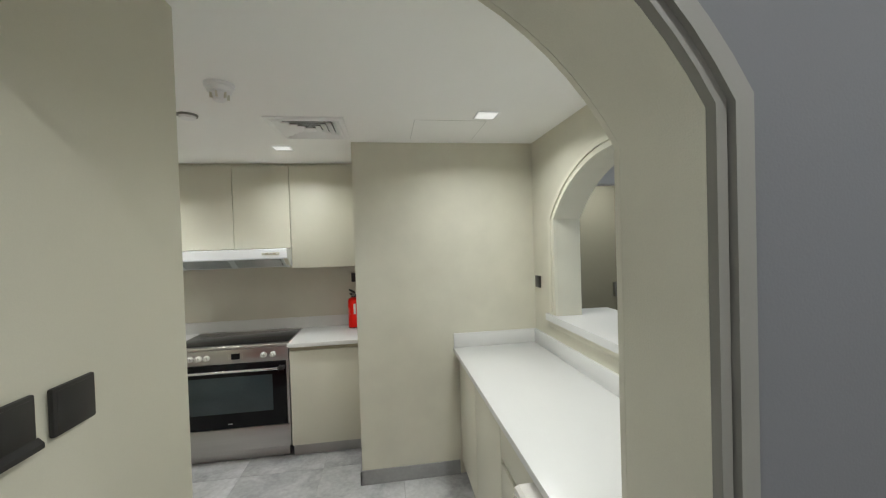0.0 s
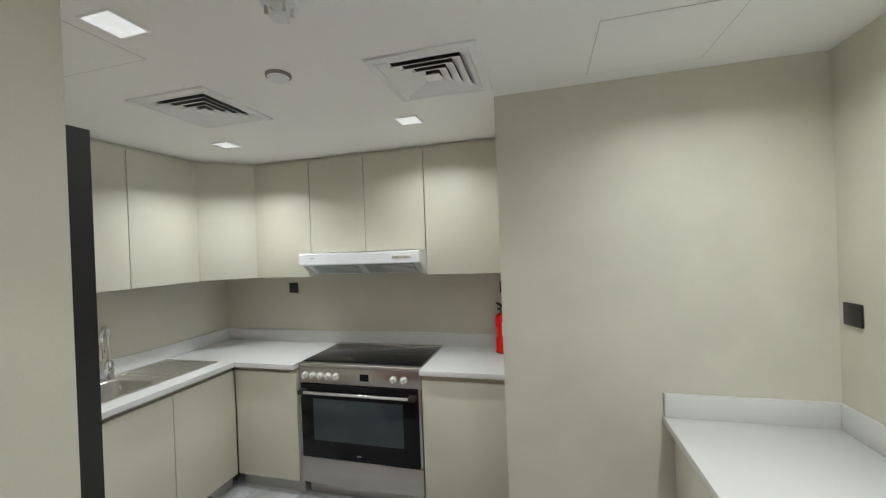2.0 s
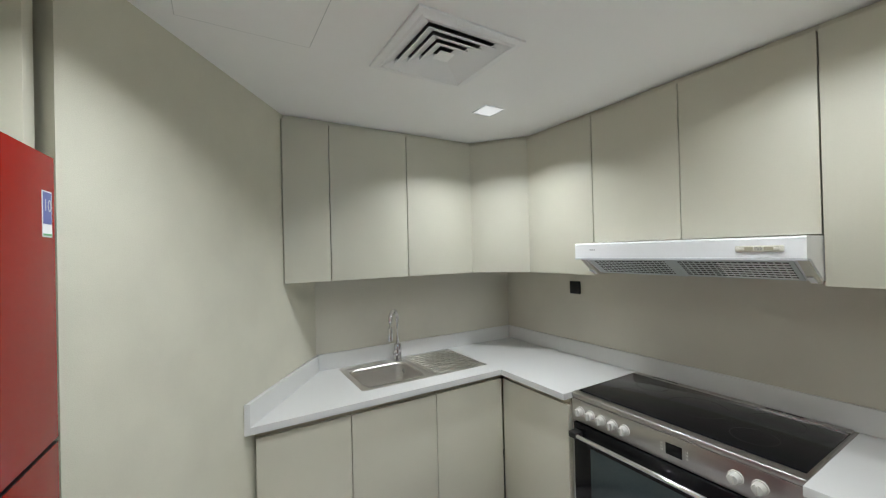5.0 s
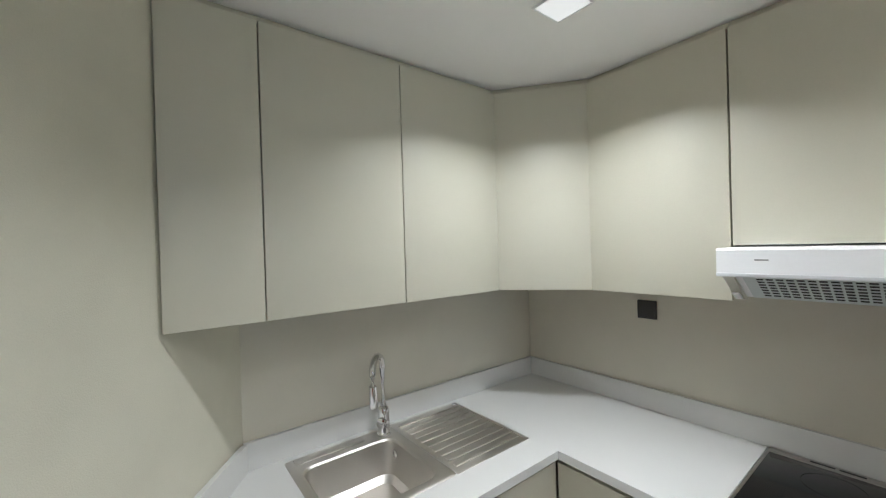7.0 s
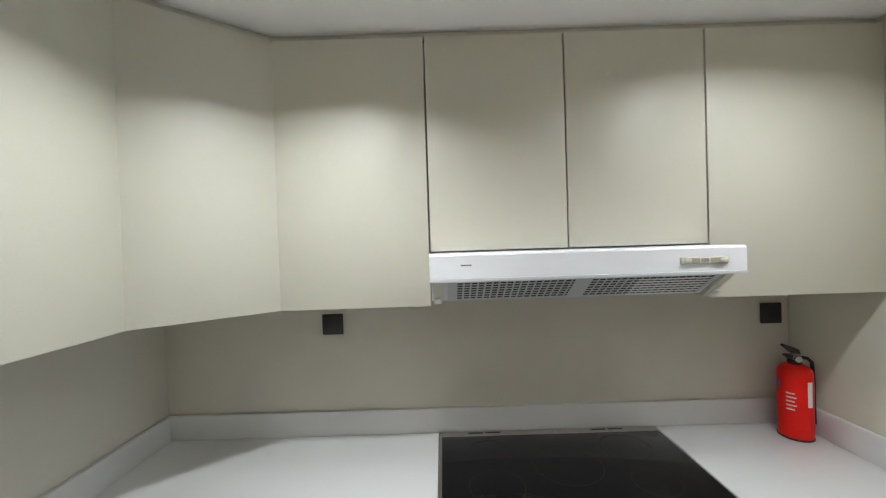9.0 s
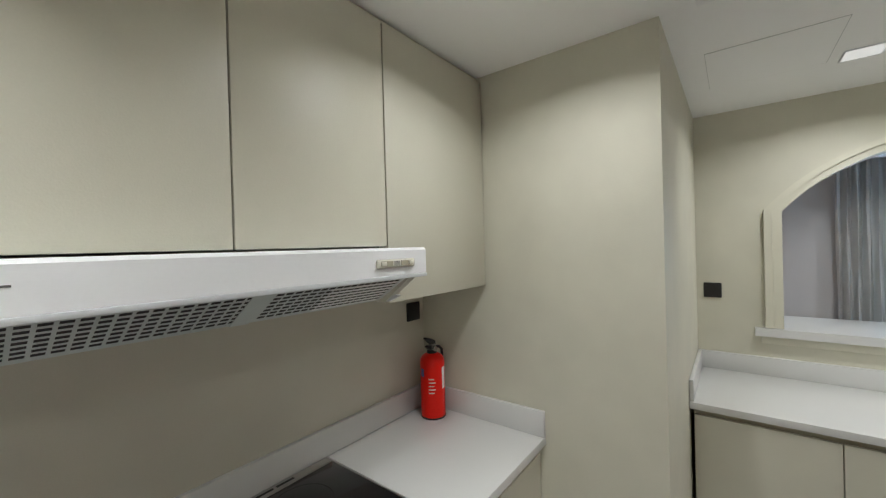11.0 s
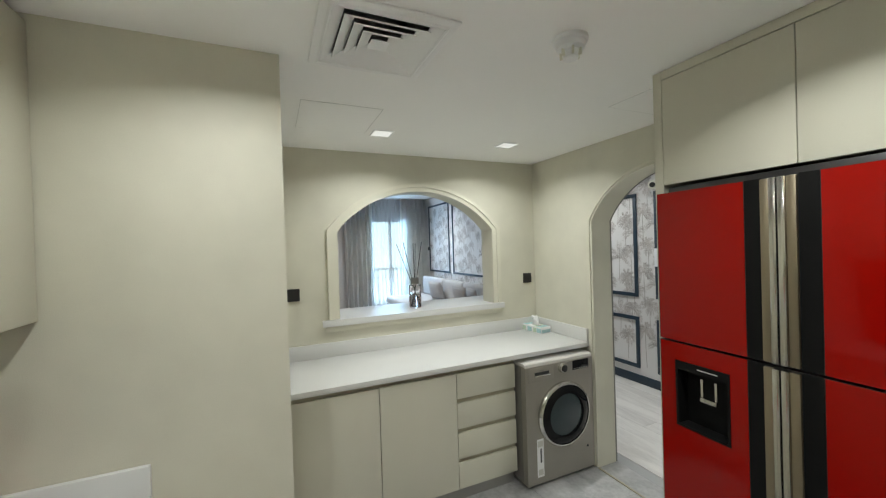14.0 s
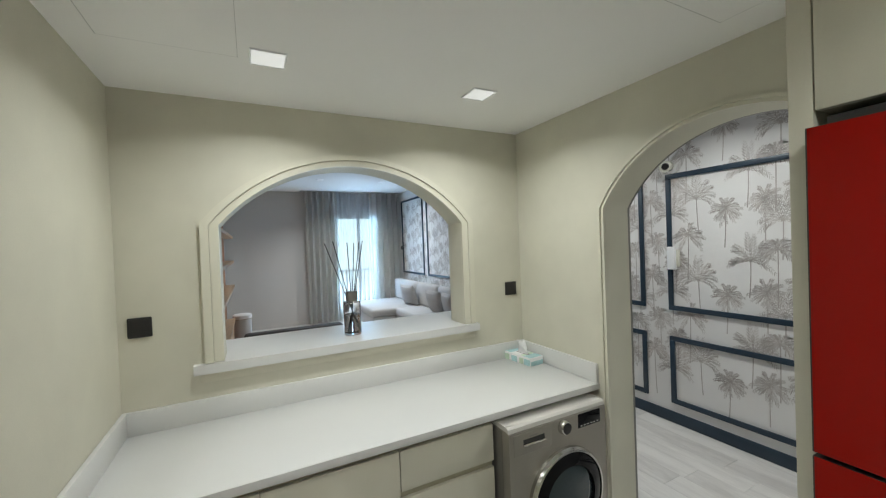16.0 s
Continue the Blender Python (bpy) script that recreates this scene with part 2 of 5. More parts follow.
def tube(bm, pts, r, seg=12):
    pts = [Vector(p) for p in pts]
    rings = []
    for i, p in enumerate(pts):
        d = (pts[min(i + 1, len(pts) - 1)] - pts[max(i - 1, 0)]).normalized()
        q = d.to_track_quat("Z", "Y")
        rr = r[i] if isinstance(r, (list, tuple)) else r
        rings.append([bm.verts.new(p + q @ Vector((rr * math.cos(2 * math.pi * k / seg), rr * math.sin(2 * math.pi * k / seg), 0))) for k in range(seg)])
    for a, b in zip(rings, rings[1:]):
        for k in range(seg):
            bm.faces.new((a[k], a[(k + 1) % seg], b[(k + 1) % seg], b[k]))
    bm.faces.new(rings[0][::-1]), bm.faces.new(rings[-1])
    return bm


def lathe(bm, prof, m=None, seg=32):
    """prof: (radius, height) from bottom to top."""
    rings = []
    for r, z in prof:
        rings.append([bm.verts.new((r * math.cos(2 * math.pi * k / seg), r * math.sin(2 * math.pi * k / seg), z)) for k in range(seg)])
    for a, b in zip(rings, rings[1:]):
        for k in range(seg):
            bm.faces.new((a[k], a[(k + 1) % seg], b[(k + 1) % seg], b[k]))
    bm.faces.new(rings[0][::-1]), bm.faces.new(rings[-1])
    if m is not None:
        bmesh.ops.transform(bm, matrix=m, verts=[v for r in rings for v in r])
    return bm


def finish(name, bm, mat):
    bmesh.ops.recalc_face_normals(bm, faces=bm.faces)
    me = bpy.data.meshes.new(name)
    bm.to_mesh(me)
    bm.free()
    me.materials.append(mat)
    me.polygons.foreach_set("use_smooth", [True] * len(me.polygons))
    me.set_sharp_from_angle(angle=radians(32))
    return me


def thing(name, place, label, category, group=""):
    ob = new(name)
    ob.empty_display_size = 0.1
    ob.matrix_basis = Matrix.Translation(place)
    return tagged(ob, label, category, group)


def part(name, bm, mat, parent, label=""):
    ob = new(name, finish(name, bm, mat))
    ob.parent = parent
    if parent.parent is None:
        ob.matrix_parent_inverse = parent.matrix_basis.inverted()
    return tagged(ob, label)


def structure(name, bm, mat, label, category):
    return tagged(new(name, finish(name, bm, mat)), label, category, kind="structure")


def nb():
    return bmesh.new()


def arc(c, half, spring, apex, n=28):
    """Points of a segmental arch from the low side to the high side, as (across, height)."""
    h = apex - spring
    r = (half * half + h * h) / (2 * h)
    a = math.asin(min(1, half / r))
    return [(c + r * math.sin(-a + 2 * a * i / n), apex - r + r * math.cos(-a + 2 * a * i / n)) for i in range(n + 1)]


# ---- large structure ----
def arch_wall(axis, lo, hi, base, top, c, half, spring, apex, a, b):
    bm = nb()
    prism(bm, [(lo, base), (c - half, base)] + arc(c, half, spring, apex) + [(c + half, base), (hi, base), (hi, top), (lo, top)], axis, a, b)
    return bm


WC, WH, WSP, WAP, SILL = 2.795, 0.645, 1.815, 2.12, 1.186     # hatch: centre, half width, springing, apex, sill
DC, DH, DSP, DAP = -0.572, 0.541, 1.838, 2.153                # doorway

bm = nb()
base = SILL - 0.045
prism(bm, [(YA2, 0), (WC, 0), (WC, base), (WC - WH, base)] + arc(WC, WH, WSP, WAP) + [(WC + WH, base), (WC + 0.0001, base), (WC + 0.0001, 0), (YP + 0.27, 0), (YP + 0.27, CEIL_L + 0.1), (YA2, CEIL_L + 0.1)], "x", XW, XW2)
structure("wall_east", bm, PLASTER, "beige textured wall with an arched serving hatch", "wall")
structure("wall_south", arch_wall("y", XF - 0.97, XW - 0.002, 0, CEIL_L, DC, DH, DSP, DAP, YA2, YA), PLASTER,
          "beige textured wall with an arched doorway", "wall")
structure("corridor_wall", arch_wall("y", -2.6, XW2, 0, 2.7, DC, DH + 0.034, DSP, DAP + 0.028, YA2 - 0.012, YA2 - 0.001), CORRIDOR_GREY,
          "cool grey painted corridor face of the arched wall", "wall")
structure("wall_north", box(nb(), XL - 0.15, XP, YB, YB + 0.15, 0, CEIL), PLASTER, "beige textured kitchen wall behind the cooker", "wall")
structure("wall_pillar", box(nb(), XP, XW2, YP, YB + 0.15, 0, CEIL), PLASTER, "beige textured boxed-out wall beside the worktop", "wall")
structure("wall_west", box(nb(), XL - 0.15, XL, 3.0, YB, 0, CEIL), PLASTER, "beige textured kitchen wall behind the sink", "wall")
bm = nb()
prism(bm, [(XL - 0.002, diag(XL)), (-2.015, diag(-2.015)), (-2.1, diag(-2.015) - 0.12), (XL - 0.002, diag(XL) - 0.15)], "z", 0, CEIL)
structure("wall_slanted", bm, PLASTER, "beige textured slanting wall beside the fridge", "wall")
structure("niche_back", box(nb(), -2.2, XF - 0.04, YA + 0.001, YA + 0.06, 0, CEIL), PLASTER, "plain wall behind the fridge", "wall")
structure("splashback", box(nb(), XL + 0.004, XP - 0.004, YB - 0.006, YB - 0.001, 0.9, 1.54), SPLASH, "satin taupe splashback panel behind the cooker", "splashback")
structure("splashback", box(nb(), XL + 0.001, XL + 0.006, 3.25, YB - 0.007, 0.9, 1.54), SPLASH, "satin taupe splashback panel behind the sink", "splashback")

# ceilings, with openings left for the lamps and the air outlets
VENTS = [(-1.995, 3.49), (-0.848, 3.512)]
LAMPS = [(-2.378, 4.0), (-1.132, 3.99), (-1.66, 2.862), (0.166, 3.225), (0.166, 2.306)]
LAMP_WATTS = [6.4, 4.8, 7.0, 4.9, 5.6]
LAMP_BEAMS = [130, 148, 136, 150, 150]


def ceiling_with_holes(x0, x1, y0, y1, holes, z, t):
    xs = sorted({x0, x1, *(v for h in holes for v in (h[0], h[1]))})
    ys = sorted({y0, y1, *(v for h in holes for v in (h[2], h[3]))})
    bm = nb()
    grid = {}

    def v(x, y, zz):
        if (x, y, zz) not in grid:
            grid[(x, y, zz)] = bm.verts.new((x, y, zz))
        return grid[(x, y, zz)]
    for xa, xb in zip(xs, xs[1:]):
        for ya, yb in zip(ys, ys[1:]):
            if any(h[0] <= xa and xb <= h[1] and h[2] <= ya and yb <= h[3] for h in holes):
                continue
            for zz in (z, z + t):
                bm.faces.new([v(x, y, zz) for x, y in ((xa, ya), (xb, ya), (xb, yb), (xa, yb))])
    for h in holes:
        for (xa, ya), (xb, yb) in (((h[0], h[2]), (h[1], h[2])), ((h[1], h[2]), (h[1], h[3])), ((h[1], h[3]), (h[0], h[3])), ((h[0], h[3]), (h[0], h[2]))):
            a, b = bm.verts.new((xa, ya, z)), bm.verts.new((xb, yb, z))
            bm.faces.new((a, b, bm.verts.new((xb, yb, z + t)), bm.verts.new((xa, ya, z + t))))
    return bm


holes = [(x - 0.173, x + 0.173, y - 0.173, y + 0.173) for x, y in VENTS] + [(x - 0.048, x + 0.048, y - 0.048, y + 0.048) for x, y in LAMPS]
structure("ceiling", ceiling_with_holes(XL - 0.1, XW, YA, YB + 0.1, holes, CEIL, 0.05), CEILING, "matt white plasterboard kitchen ceiling", "ceiling")
structure("ceiling_void", box(nb(), XL - 0.1, XW, YA, YB + 0.1, CEIL + 0.4, CEIL + 0.45), GREY_DARK, "dark void above the kitchen ceiling", "ceiling")


def hatch_lines(x0, x1, y0, y1):
    bm = nb()
    for a in ((x0, x1, y0, y0 + 0.0015), (x0, x1, y1 - 0.0015, y1), (x0, x0 + 0.0026, y0, y1), (x1 - 0.0026, x1, y0, y1)):
        box(bm, *a, CEIL - 0.0012, CEIL + 0.004)
    return bm


def access_panel(x0, x1, y0, y1):
    t = thing("ceiling_access_panel", ((x0 + x1) / 2, (y0 + y1) / 2, CEIL), "white flush access panel in the kitchen ceiling", "access panel", "ceiling access panels")
    part("panel", box(nb(), x0 + 0.003, x1 - 0.003, y0 + 0.003, y1 - 0.003, CEIL - 0.002, CEIL + 0.003), CEILING, t)
    part("joint", hatch_lines(x0, x1, y0, y1), JOINT, t, "thin grey shadow joint")


access_panel(-0.235, 0.195, 3.325, 3.725)
access_panel(-2.19, -1.78, 2.645, 3.045)
access_panel(-0.99, -0.66, 1.87, 2.216)

# living room and corridor shell
structure("wall_palm", box(nb(), -2.6, XFAR + 0.1, YPALM - 0.12, YPALM, 0, CEIL_L), WALLPAPER, "off-white wallpaper wall printed with grey palms", "wall")
bm = nb()
box(bm, XFAR, XFAR + 0.15, YPALM, 0.25, 0, CEIL_L), box(bm, XFAR, XFAR + 0.15, 1.75, YLEFT, 0, CEIL_L), box(bm, XFAR, XFAR + 0.15, 0.25, 1.75, 2.42, CEIL_L)
structure("wall_far", bm, GREYWALL, "cool grey living room wall with a balcony door", "wall")
OX0, OX1, OZ = 0.86, 1.555, 2.092
bm = nb()
box(bm, OX0, OX1, YLEFT, YLEFT + 0.12, OZ, CEIL_L), box(bm, OX1, XFAR + 0.1, YLEFT, YLEFT + 0.12, 0, CEIL_L), box(bm, XW2 + 0.001, OX0, YLEFT, YLEFT + 0.12, 0, CEIL_L)
structure("wall_living", bm, GREYWALL, "cool grey living room wall with a doorway", "wall")
structure("accent_panel", box(nb(), 1.765, 6.92, YLEFT - 0.03, YLEFT - 0.001, 0, CEIL_L - 0.002), TERRA, "terracotta painted wall panel behind wooden shelves", "wall panel")
LIVING_LAMPS = [(5.9, 2.11), (5.9, 0.93)]
# corridor lamps are unseen, added to light the palm wall and door jamb
UNSEEN_CORRIDOR_LAMPS = [(1.6, 0.72), (0.22, 0.72), (-1.16, 0.72)]


def lamp_holes(places):
    return [(x - 0.048, x + 0.048, y - 0.048, y + 0.048) for x, y in places]


structure("ceiling_living", ceiling_with_holes(XW2, XFAR + 0.1, YPALM, YLEFT, lamp_holes(LIVING_LAMPS), CEIL_L, 0.05), CEILING, "white living room ceiling", "ceiling")
structure("ceiling_corridor", ceiling_with_holes(-2.6, XW2 + 0.42, YPALM, YA2 - 0.012, lamp_holes(UNSEEN_CORRIDOR_LAMPS), 2.62, 0.05), CEILING, "white lower corridor ceiling", "ceiling")
structure("corridor_end", box(nb(), -2.7, -2.6, YPALM, YA2, 0, 2.7), GREYWALL, "plain grey corridor end wall", "wall")
structure("bulkhead", box(nb(), XW2 + 0.421, XW2 + 0.46, YPALM, YA2, 2.62, CEIL_L), GREYWALL, "grey ceiling bulkhead over the corridor", "bulkhead")
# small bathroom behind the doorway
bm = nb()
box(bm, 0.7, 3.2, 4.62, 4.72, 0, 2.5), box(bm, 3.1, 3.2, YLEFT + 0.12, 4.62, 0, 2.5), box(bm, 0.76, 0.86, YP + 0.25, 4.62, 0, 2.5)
# the room's dimness comes from this wall colour
structure("bathroom_wall", bm, DIMMED_BEIGE, "beige bathroom wall with the dimness put into its colour", "wall")
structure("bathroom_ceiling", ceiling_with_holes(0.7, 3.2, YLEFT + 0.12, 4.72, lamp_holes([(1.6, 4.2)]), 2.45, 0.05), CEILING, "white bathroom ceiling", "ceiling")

# floors: a bed of grout with the pieces laid on it
kitchen_floor = structure("floor", box(nb(), XL - 0.1, XW, YA2, YB + 0.1, -0.06, -0.004), GROUT, "grey mottled tile kitchen floor", "floor")
living_floor = structure("floor_living", box(nb(), -2.7, XFAR + 1.5, YPALM - 0.1, 4.75, -0.12, -0.062), GROUT, "pale wood plank living room floor", "floor")
living_bed = structure("floor_bed", box(nb(), -2.7, XFAR + 0.1, YPALM - 0.1, YA2 - 0.001, -0.061, -0.005), GROUT, "bed of the plank floor in the corridor", "floor")
structure("floor_bed", box(nb(), XW2, XFAR + 0.1, YA2, 4.75, -0.061, -0.005), GROUT, "bed of the plank floor in the living room", "floor")
bm = nb()
box(bm, DC - DH, DC + DH, YA2 - 0.012, YA - 0.002, -0.003, 0.004, 0.002)
structure("threshold", bm, TILE, "pale stone threshold under the arched doorway", "threshold")
bm = nb()
box(bm, DC - DH, DC + DH, YA - 0.001, YA + 0.014, -0.003, 0.007, 0.003)
structure("threshold_strip", bm, LAMINATE_DARK, "brown edge strip of the doorway threshold", "trim")

# skirtings
bm = nb()
box(bm, XP - 0.012, XP - 0.001, YP - 0.012, YB - 0.62, 0, 0.1), box(bm, XP - 0.012, 0.06, YP - 0.012, YP - 0.001, 0, 0.1)
structure("baseboard", bm, SKIRT, "grey tile skirting round the pillar", "skirting")
structure("baseboard", prism(nb(), [(-2.6, diag(-2.6) + 0.002), (-2.05, diag(-2.05) + 0.002), (-2.05, diag(-2.05) + 0.016), (-2.6, diag(-2.6) + 0.016)], "z", 0, 0.1), SKIRT, "grey tile skirting on the slanting wall", "skirting")
structure("baseboard", box(nb(), -2.6, XFAR, YPALM, YPALM + 0.016, 0, 0.1, 0.003), NAVY, "navy painted skirting below the palm wallpaper", "skirting")


# ---- arch mouldings and hatch sill ----
def arch_band(axis, c, half, spring, apex, base, width, a, b, inset):
    """A moulding that follows an arched opening: legs and arch, in one outline."""
    inner = [(c - half - inset, base)] + arc(c, half + inset, spring, apex + inset * 0.8) + [(c + half + inset, base)]
    w = inset + width
    outer = [(c - half - w, base)] + arc(c, half + w, spring + 0.01, apex + w * 0.8) + [(c + half + w, base)]
    bm = nb()
    prism(bm, inner + outer[::-1], axis, a, b)
    return bm


hatch_trim = thing("arch_moulding", (XW, WC, SILL), "cream painted stepped moulding round the arched hatch", "moulding", "arch mouldings")
part("outer_band", arch_band("x", WC, WH, WSP, WAP, SILL + 0.002, 0.034, XW - 0.026, XW - 0.001, 0.04), TRIM, hatch_trim)
part("inner_band", arch_band("x", WC, WH, WSP, WAP, SILL + 0.002, 0.039, XW - 0.018, XW - 0.001, 0.0), TRIM, hatch_trim)
door_trim = thing("arch_moulding", (DC, YA, 0), "cream painted stepped moulding round the arched doorway", "moulding", "arch mouldings")
part("outer_band", arch_band("y", DC, DH, DSP, DAP, 0.008, 0.014, YA + 0.001, YA + 0.022, 0.017), TRIM, door_trim)
part("inner_band", arch_band("y", DC, DH, DSP, DAP, 0.008, 0.016, YA + 0.001, YA + 0.015, 0.0), TRIM, door_trim)
door_trim2 = thing("arch_moulding", (DC, YA2, 0), "cream moulding on the corridor side of the doorway, dim light in its grey colour", "moulding", "arch mouldings")
# same cream moulding as the kitchen side, with dim light in the colour
part("outer_band", arch_band("y", DC, DH, DSP, DAP, 0.0, 0.024, YA2 - 0.024, YA2 - 0.0005, 0.017), DIMMED_TRIM, door_trim2)
part("inner_band", arch_band("y", DC, DH, DSP, DAP, 0.0, 0.014, YA2 - 0.015, YA2 - 0.0005, 0.0), DIMMED_TRIM, door_trim2)
sill = thing("hatch_sill", (0.88, WC, SILL), "white quartz breakfast bar sill in the arched hatch", "sill")
bm = prism(nb(), [(0.632, 2.055), (XW - 0.001, 2.055), (XW - 0.001, WC - WH + 0.001), (XW2 + 0.001, WC - WH + 0.001), (XW2 + 0.001, 1.95), (1.13, 1.95), (1.13, 3.64), (XW2 + 0.001, 3.64),
                  (XW2 + 0.001, WC + WH - 0.001), (XW - 0.001, WC + WH - 0.001), (XW - 0.001, 3.56), (0.632, 3.56)], "z", SILL - 0.044, SILL)
part("slab", bm, QUARTZ, sill)
part("apron", box(nb(), 0.651, XW - 0.0015, 2.08, 3.535, SILL - 0.085, SILL - 0.0455, 0.003), TRIM, sill)

# ---- kitchen worktops ----
worktop = thing("kitchen_worktop", (-2.9, 3.9, TOP), "white quartz worktop round the sink and cooker with upstand", "worktop")
CX, CY = -2.605, 4.228      # front edges
KX0, KX1 = -2.118, -1.222   # cooker
BX0, BX1, BY0, BY1 = -3.12, -2.768, 3.425, 3.805   # bowl opening
z0 = TOP - TOP_T
bm = nb()
# one outline, cut open along a hairline to let the bowl through
prism(bm, [(XL + 0.007, diag(XL) + 0.002), (CX, diag(CX) + 0.002), (CX, CY), (KX0 - 0.002, CY), (KX0 - 0.002, YB - 0.007), (XL + 0.007, YB - 0.007), (XL + 0.007, 3.6001),
           (BX0, 3.6001), (BX0, BY1), (BX1, BY1), (BX1, BY0), (BX0, BY0), (BX0, 3.6), (XL + 0.007, 3.6)], "z", z0, TOP)
part("slab", bm, QUARTZ, worktop)
part("slab", box(nb(), KX1 + 0.002, XP - 0.002, CY + 0.015, YB - 0.007, z0, TOP, 0.002), QUARTZ, worktop)
UP = 1.026
bm = nb()
box(bm, XL + 0.007, XL + 0.025, diag(XL) - 0.005, YB - 0.025, TOP, UP, 0.002)
part("upstand", bm, QUARTZ, worktop)
part("upstand", box(nb(), XL + 0.007, XP - 0.02, YB - 0.0245, YB - 0.007, TOP, UP, 0.002), QUARTZ, worktop)
part("upstand", box(nb(), XP - 0.0195, XP - 0.002, CY + 0.015, YB - 0.007, TOP, UP, 0.002), QUARTZ, worktop)
part("upstand", prism(nb(), [(XL + 0.03, diag(XL + 0.03) + 0.003), (CX, diag(CX) + 0.003), (CX, diag(CX) + 0.025), (XL + 0.03, diag(XL + 0.03) + 0.025)], "z", TOP, UP), QUARTZ, worktop)

IX = 0.035
island = thing("hatch_worktop", (0.35, 2.76, TOP), "white quartz worktop below the arched hatch with upstand", "worktop")
part("slab", box(nb(), IX, XW - 0.001, YA + 0.002, YP - 0.002, z0, TOP, 0.002), QUARTZ, island)
part("upstand", box(nb(), XW - 0.019, XW - 0.001, YA + 0.02, YP - 0.02, TOP, UP, 0.002), QUARTZ, island)
part("upstand", box(nb(), IX + 0.005, XW - 0.001, YP - 0.0195, YP - 0.002, TOP, UP, 0.002), QUARTZ, island)
part("upstand", box(nb(), IX + 0.005, XW - 0.001, YA + 0.002, YA + 0.0195, TOP, UP, 0.002), QUARTZ, island)


# ---- cabinets ----
DT, G = 0.019, 0.0022       # door thickness, half joint
BZ0, BZ1 = 0.105, 0.856     # base doors
WZ0, WZ1 = 1.508, 2.374     # wall doors


def slab_door(name, cab, a0, a1, b0, b1, z_lo, z_hi, label=""):
    return part(name, box(nb(), a0, a1, b0, b1, z_lo, z_hi, 0.0015), LAMINATE, cab, label)


def base_x(y0, y1):
    """Base unit whose doors face +x, along the sink wall."""
    c = thing("base_cabinet", ((XL + CX) / 2, (y0 + y1) / 2, 0), "khaki laminate handleless base cabinet under the white worktop", "cabinet", "base cabinets")
    f = CX - 0.036
    bm = nb()
    pts = [(f - DT - 0.001, y0), (f - DT - 0.001, y1), (XL + 0.01, y1), (XL + 0.01, max(y0, diag(XL) + 0.02))]
    if y0 < diag(XL):
        pts.append((f - 0.5, max(y0, diag(f - 0.5) + 0.02)))
    prism(bm, pts, "z", 0.1, 0.75)
    part("body", bm, LAMINATE, c)
    # shade under the worktop edge is part of the rail's colour
    part("grip_rail", box(nb(), f - 0.04, f - 0.021, y0 + 0.001, y1 - 0.001, BZ1 - 0.03, z0 - 0.001), LAMINATE_DARK, c, "recessed grip channel with its shade put into the colour")
    slab_door("door", c, f - DT, f, y0 + G, y1 - G, BZ0, BZ1)
    part("plinth", box(nb(), f - 0.07, f - 0.055, y0, y1, 0, 0.1), PLINTH, c, "aluminium plinth")
    return c


def base_y(x0, x1):
    c = thing("base_cabinet", ((x0 + x1) / 2, YB - 0.3, 0), "khaki laminate handleless base cabinet under the white worktop", "cabinet", "base cabinets")
    f = CY + 0.038
    part("body", box(nb(), x0, x1, f + DT + 0.001, YB - 0.02, 0.1, 0.88), LAMINATE, c)
    # rail coloured darker than the door to stand for shade
    part("grip_rail", box(nb(), x0 + 0.001, x1 - 0.001, f + 0.0185, f + 0.0195, BZ1 - 0.03, z0 - 0.001), LAMINATE_DARK, c, "recessed grip channel with its shade put into the colour")
    slab_door("door", c, x0 + G, x1 - G, f, f + DT, BZ0, BZ1)
    part("plinth", box(nb(), x0, x1, f + 0.055, f + 0.07, 0, 0.1), PLINTH, c, "aluminium plinth")
    return c


base_x(diag(CX - 0.04) + 0.02, 3.305)
base_x(3.305, 3.79)
base_x(3.79, CY + 0.034)
base_y(CX - 0.034, KX0 - 0.008)
base_y(KX1 + 0.008, XP - 0.004)


def front_x_base(y0, y1, drawers=0):
    """Units under the hatch worktop; their fronts face -x."""
    word = "drawer unit" if drawers else "base cabinet"
    c = thing("drawer_unit" if drawers else "base_cabinet", (0.35, (y0 + y1) / 2, 0), "khaki laminate handleless %s under the hatch worktop" % word, word if drawers else "cabinet", "" if drawers else "base cabinets")
    f = IX + 0.038
    # carcass in the darkened khaki, so the front gaps look shaded
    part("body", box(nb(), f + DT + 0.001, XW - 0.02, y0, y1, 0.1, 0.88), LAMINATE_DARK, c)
    part("plinth", box(nb(), f + 0.055, f + 0.07, y0, y1, 0, 0.1), PLINTH, c, "aluminium plinth")
    if drawers:
        gap = 0.03
        h = (BZ1 - BZ0 - gap * (drawers - 1)) / drawers
        for i in range(drawers):
            a = BZ0 + i * (h + gap)
            slab_door("drawer_front", c, f, f + DT, y0 + G, y1 - G, a, a + h)
    else:
        slab_door("door", c, f, f + DT, y0 + G, y1 - G, BZ0, BZ1)
    return c


front_x_base(3.318, YP - 0.016)
front_x_base(2.809, 3.318)
front_x_base(2.355, 2.809, 4)


WX, WY = -2.925, 4.514       # outer faces of the wall doors
IN = DT + 0.001


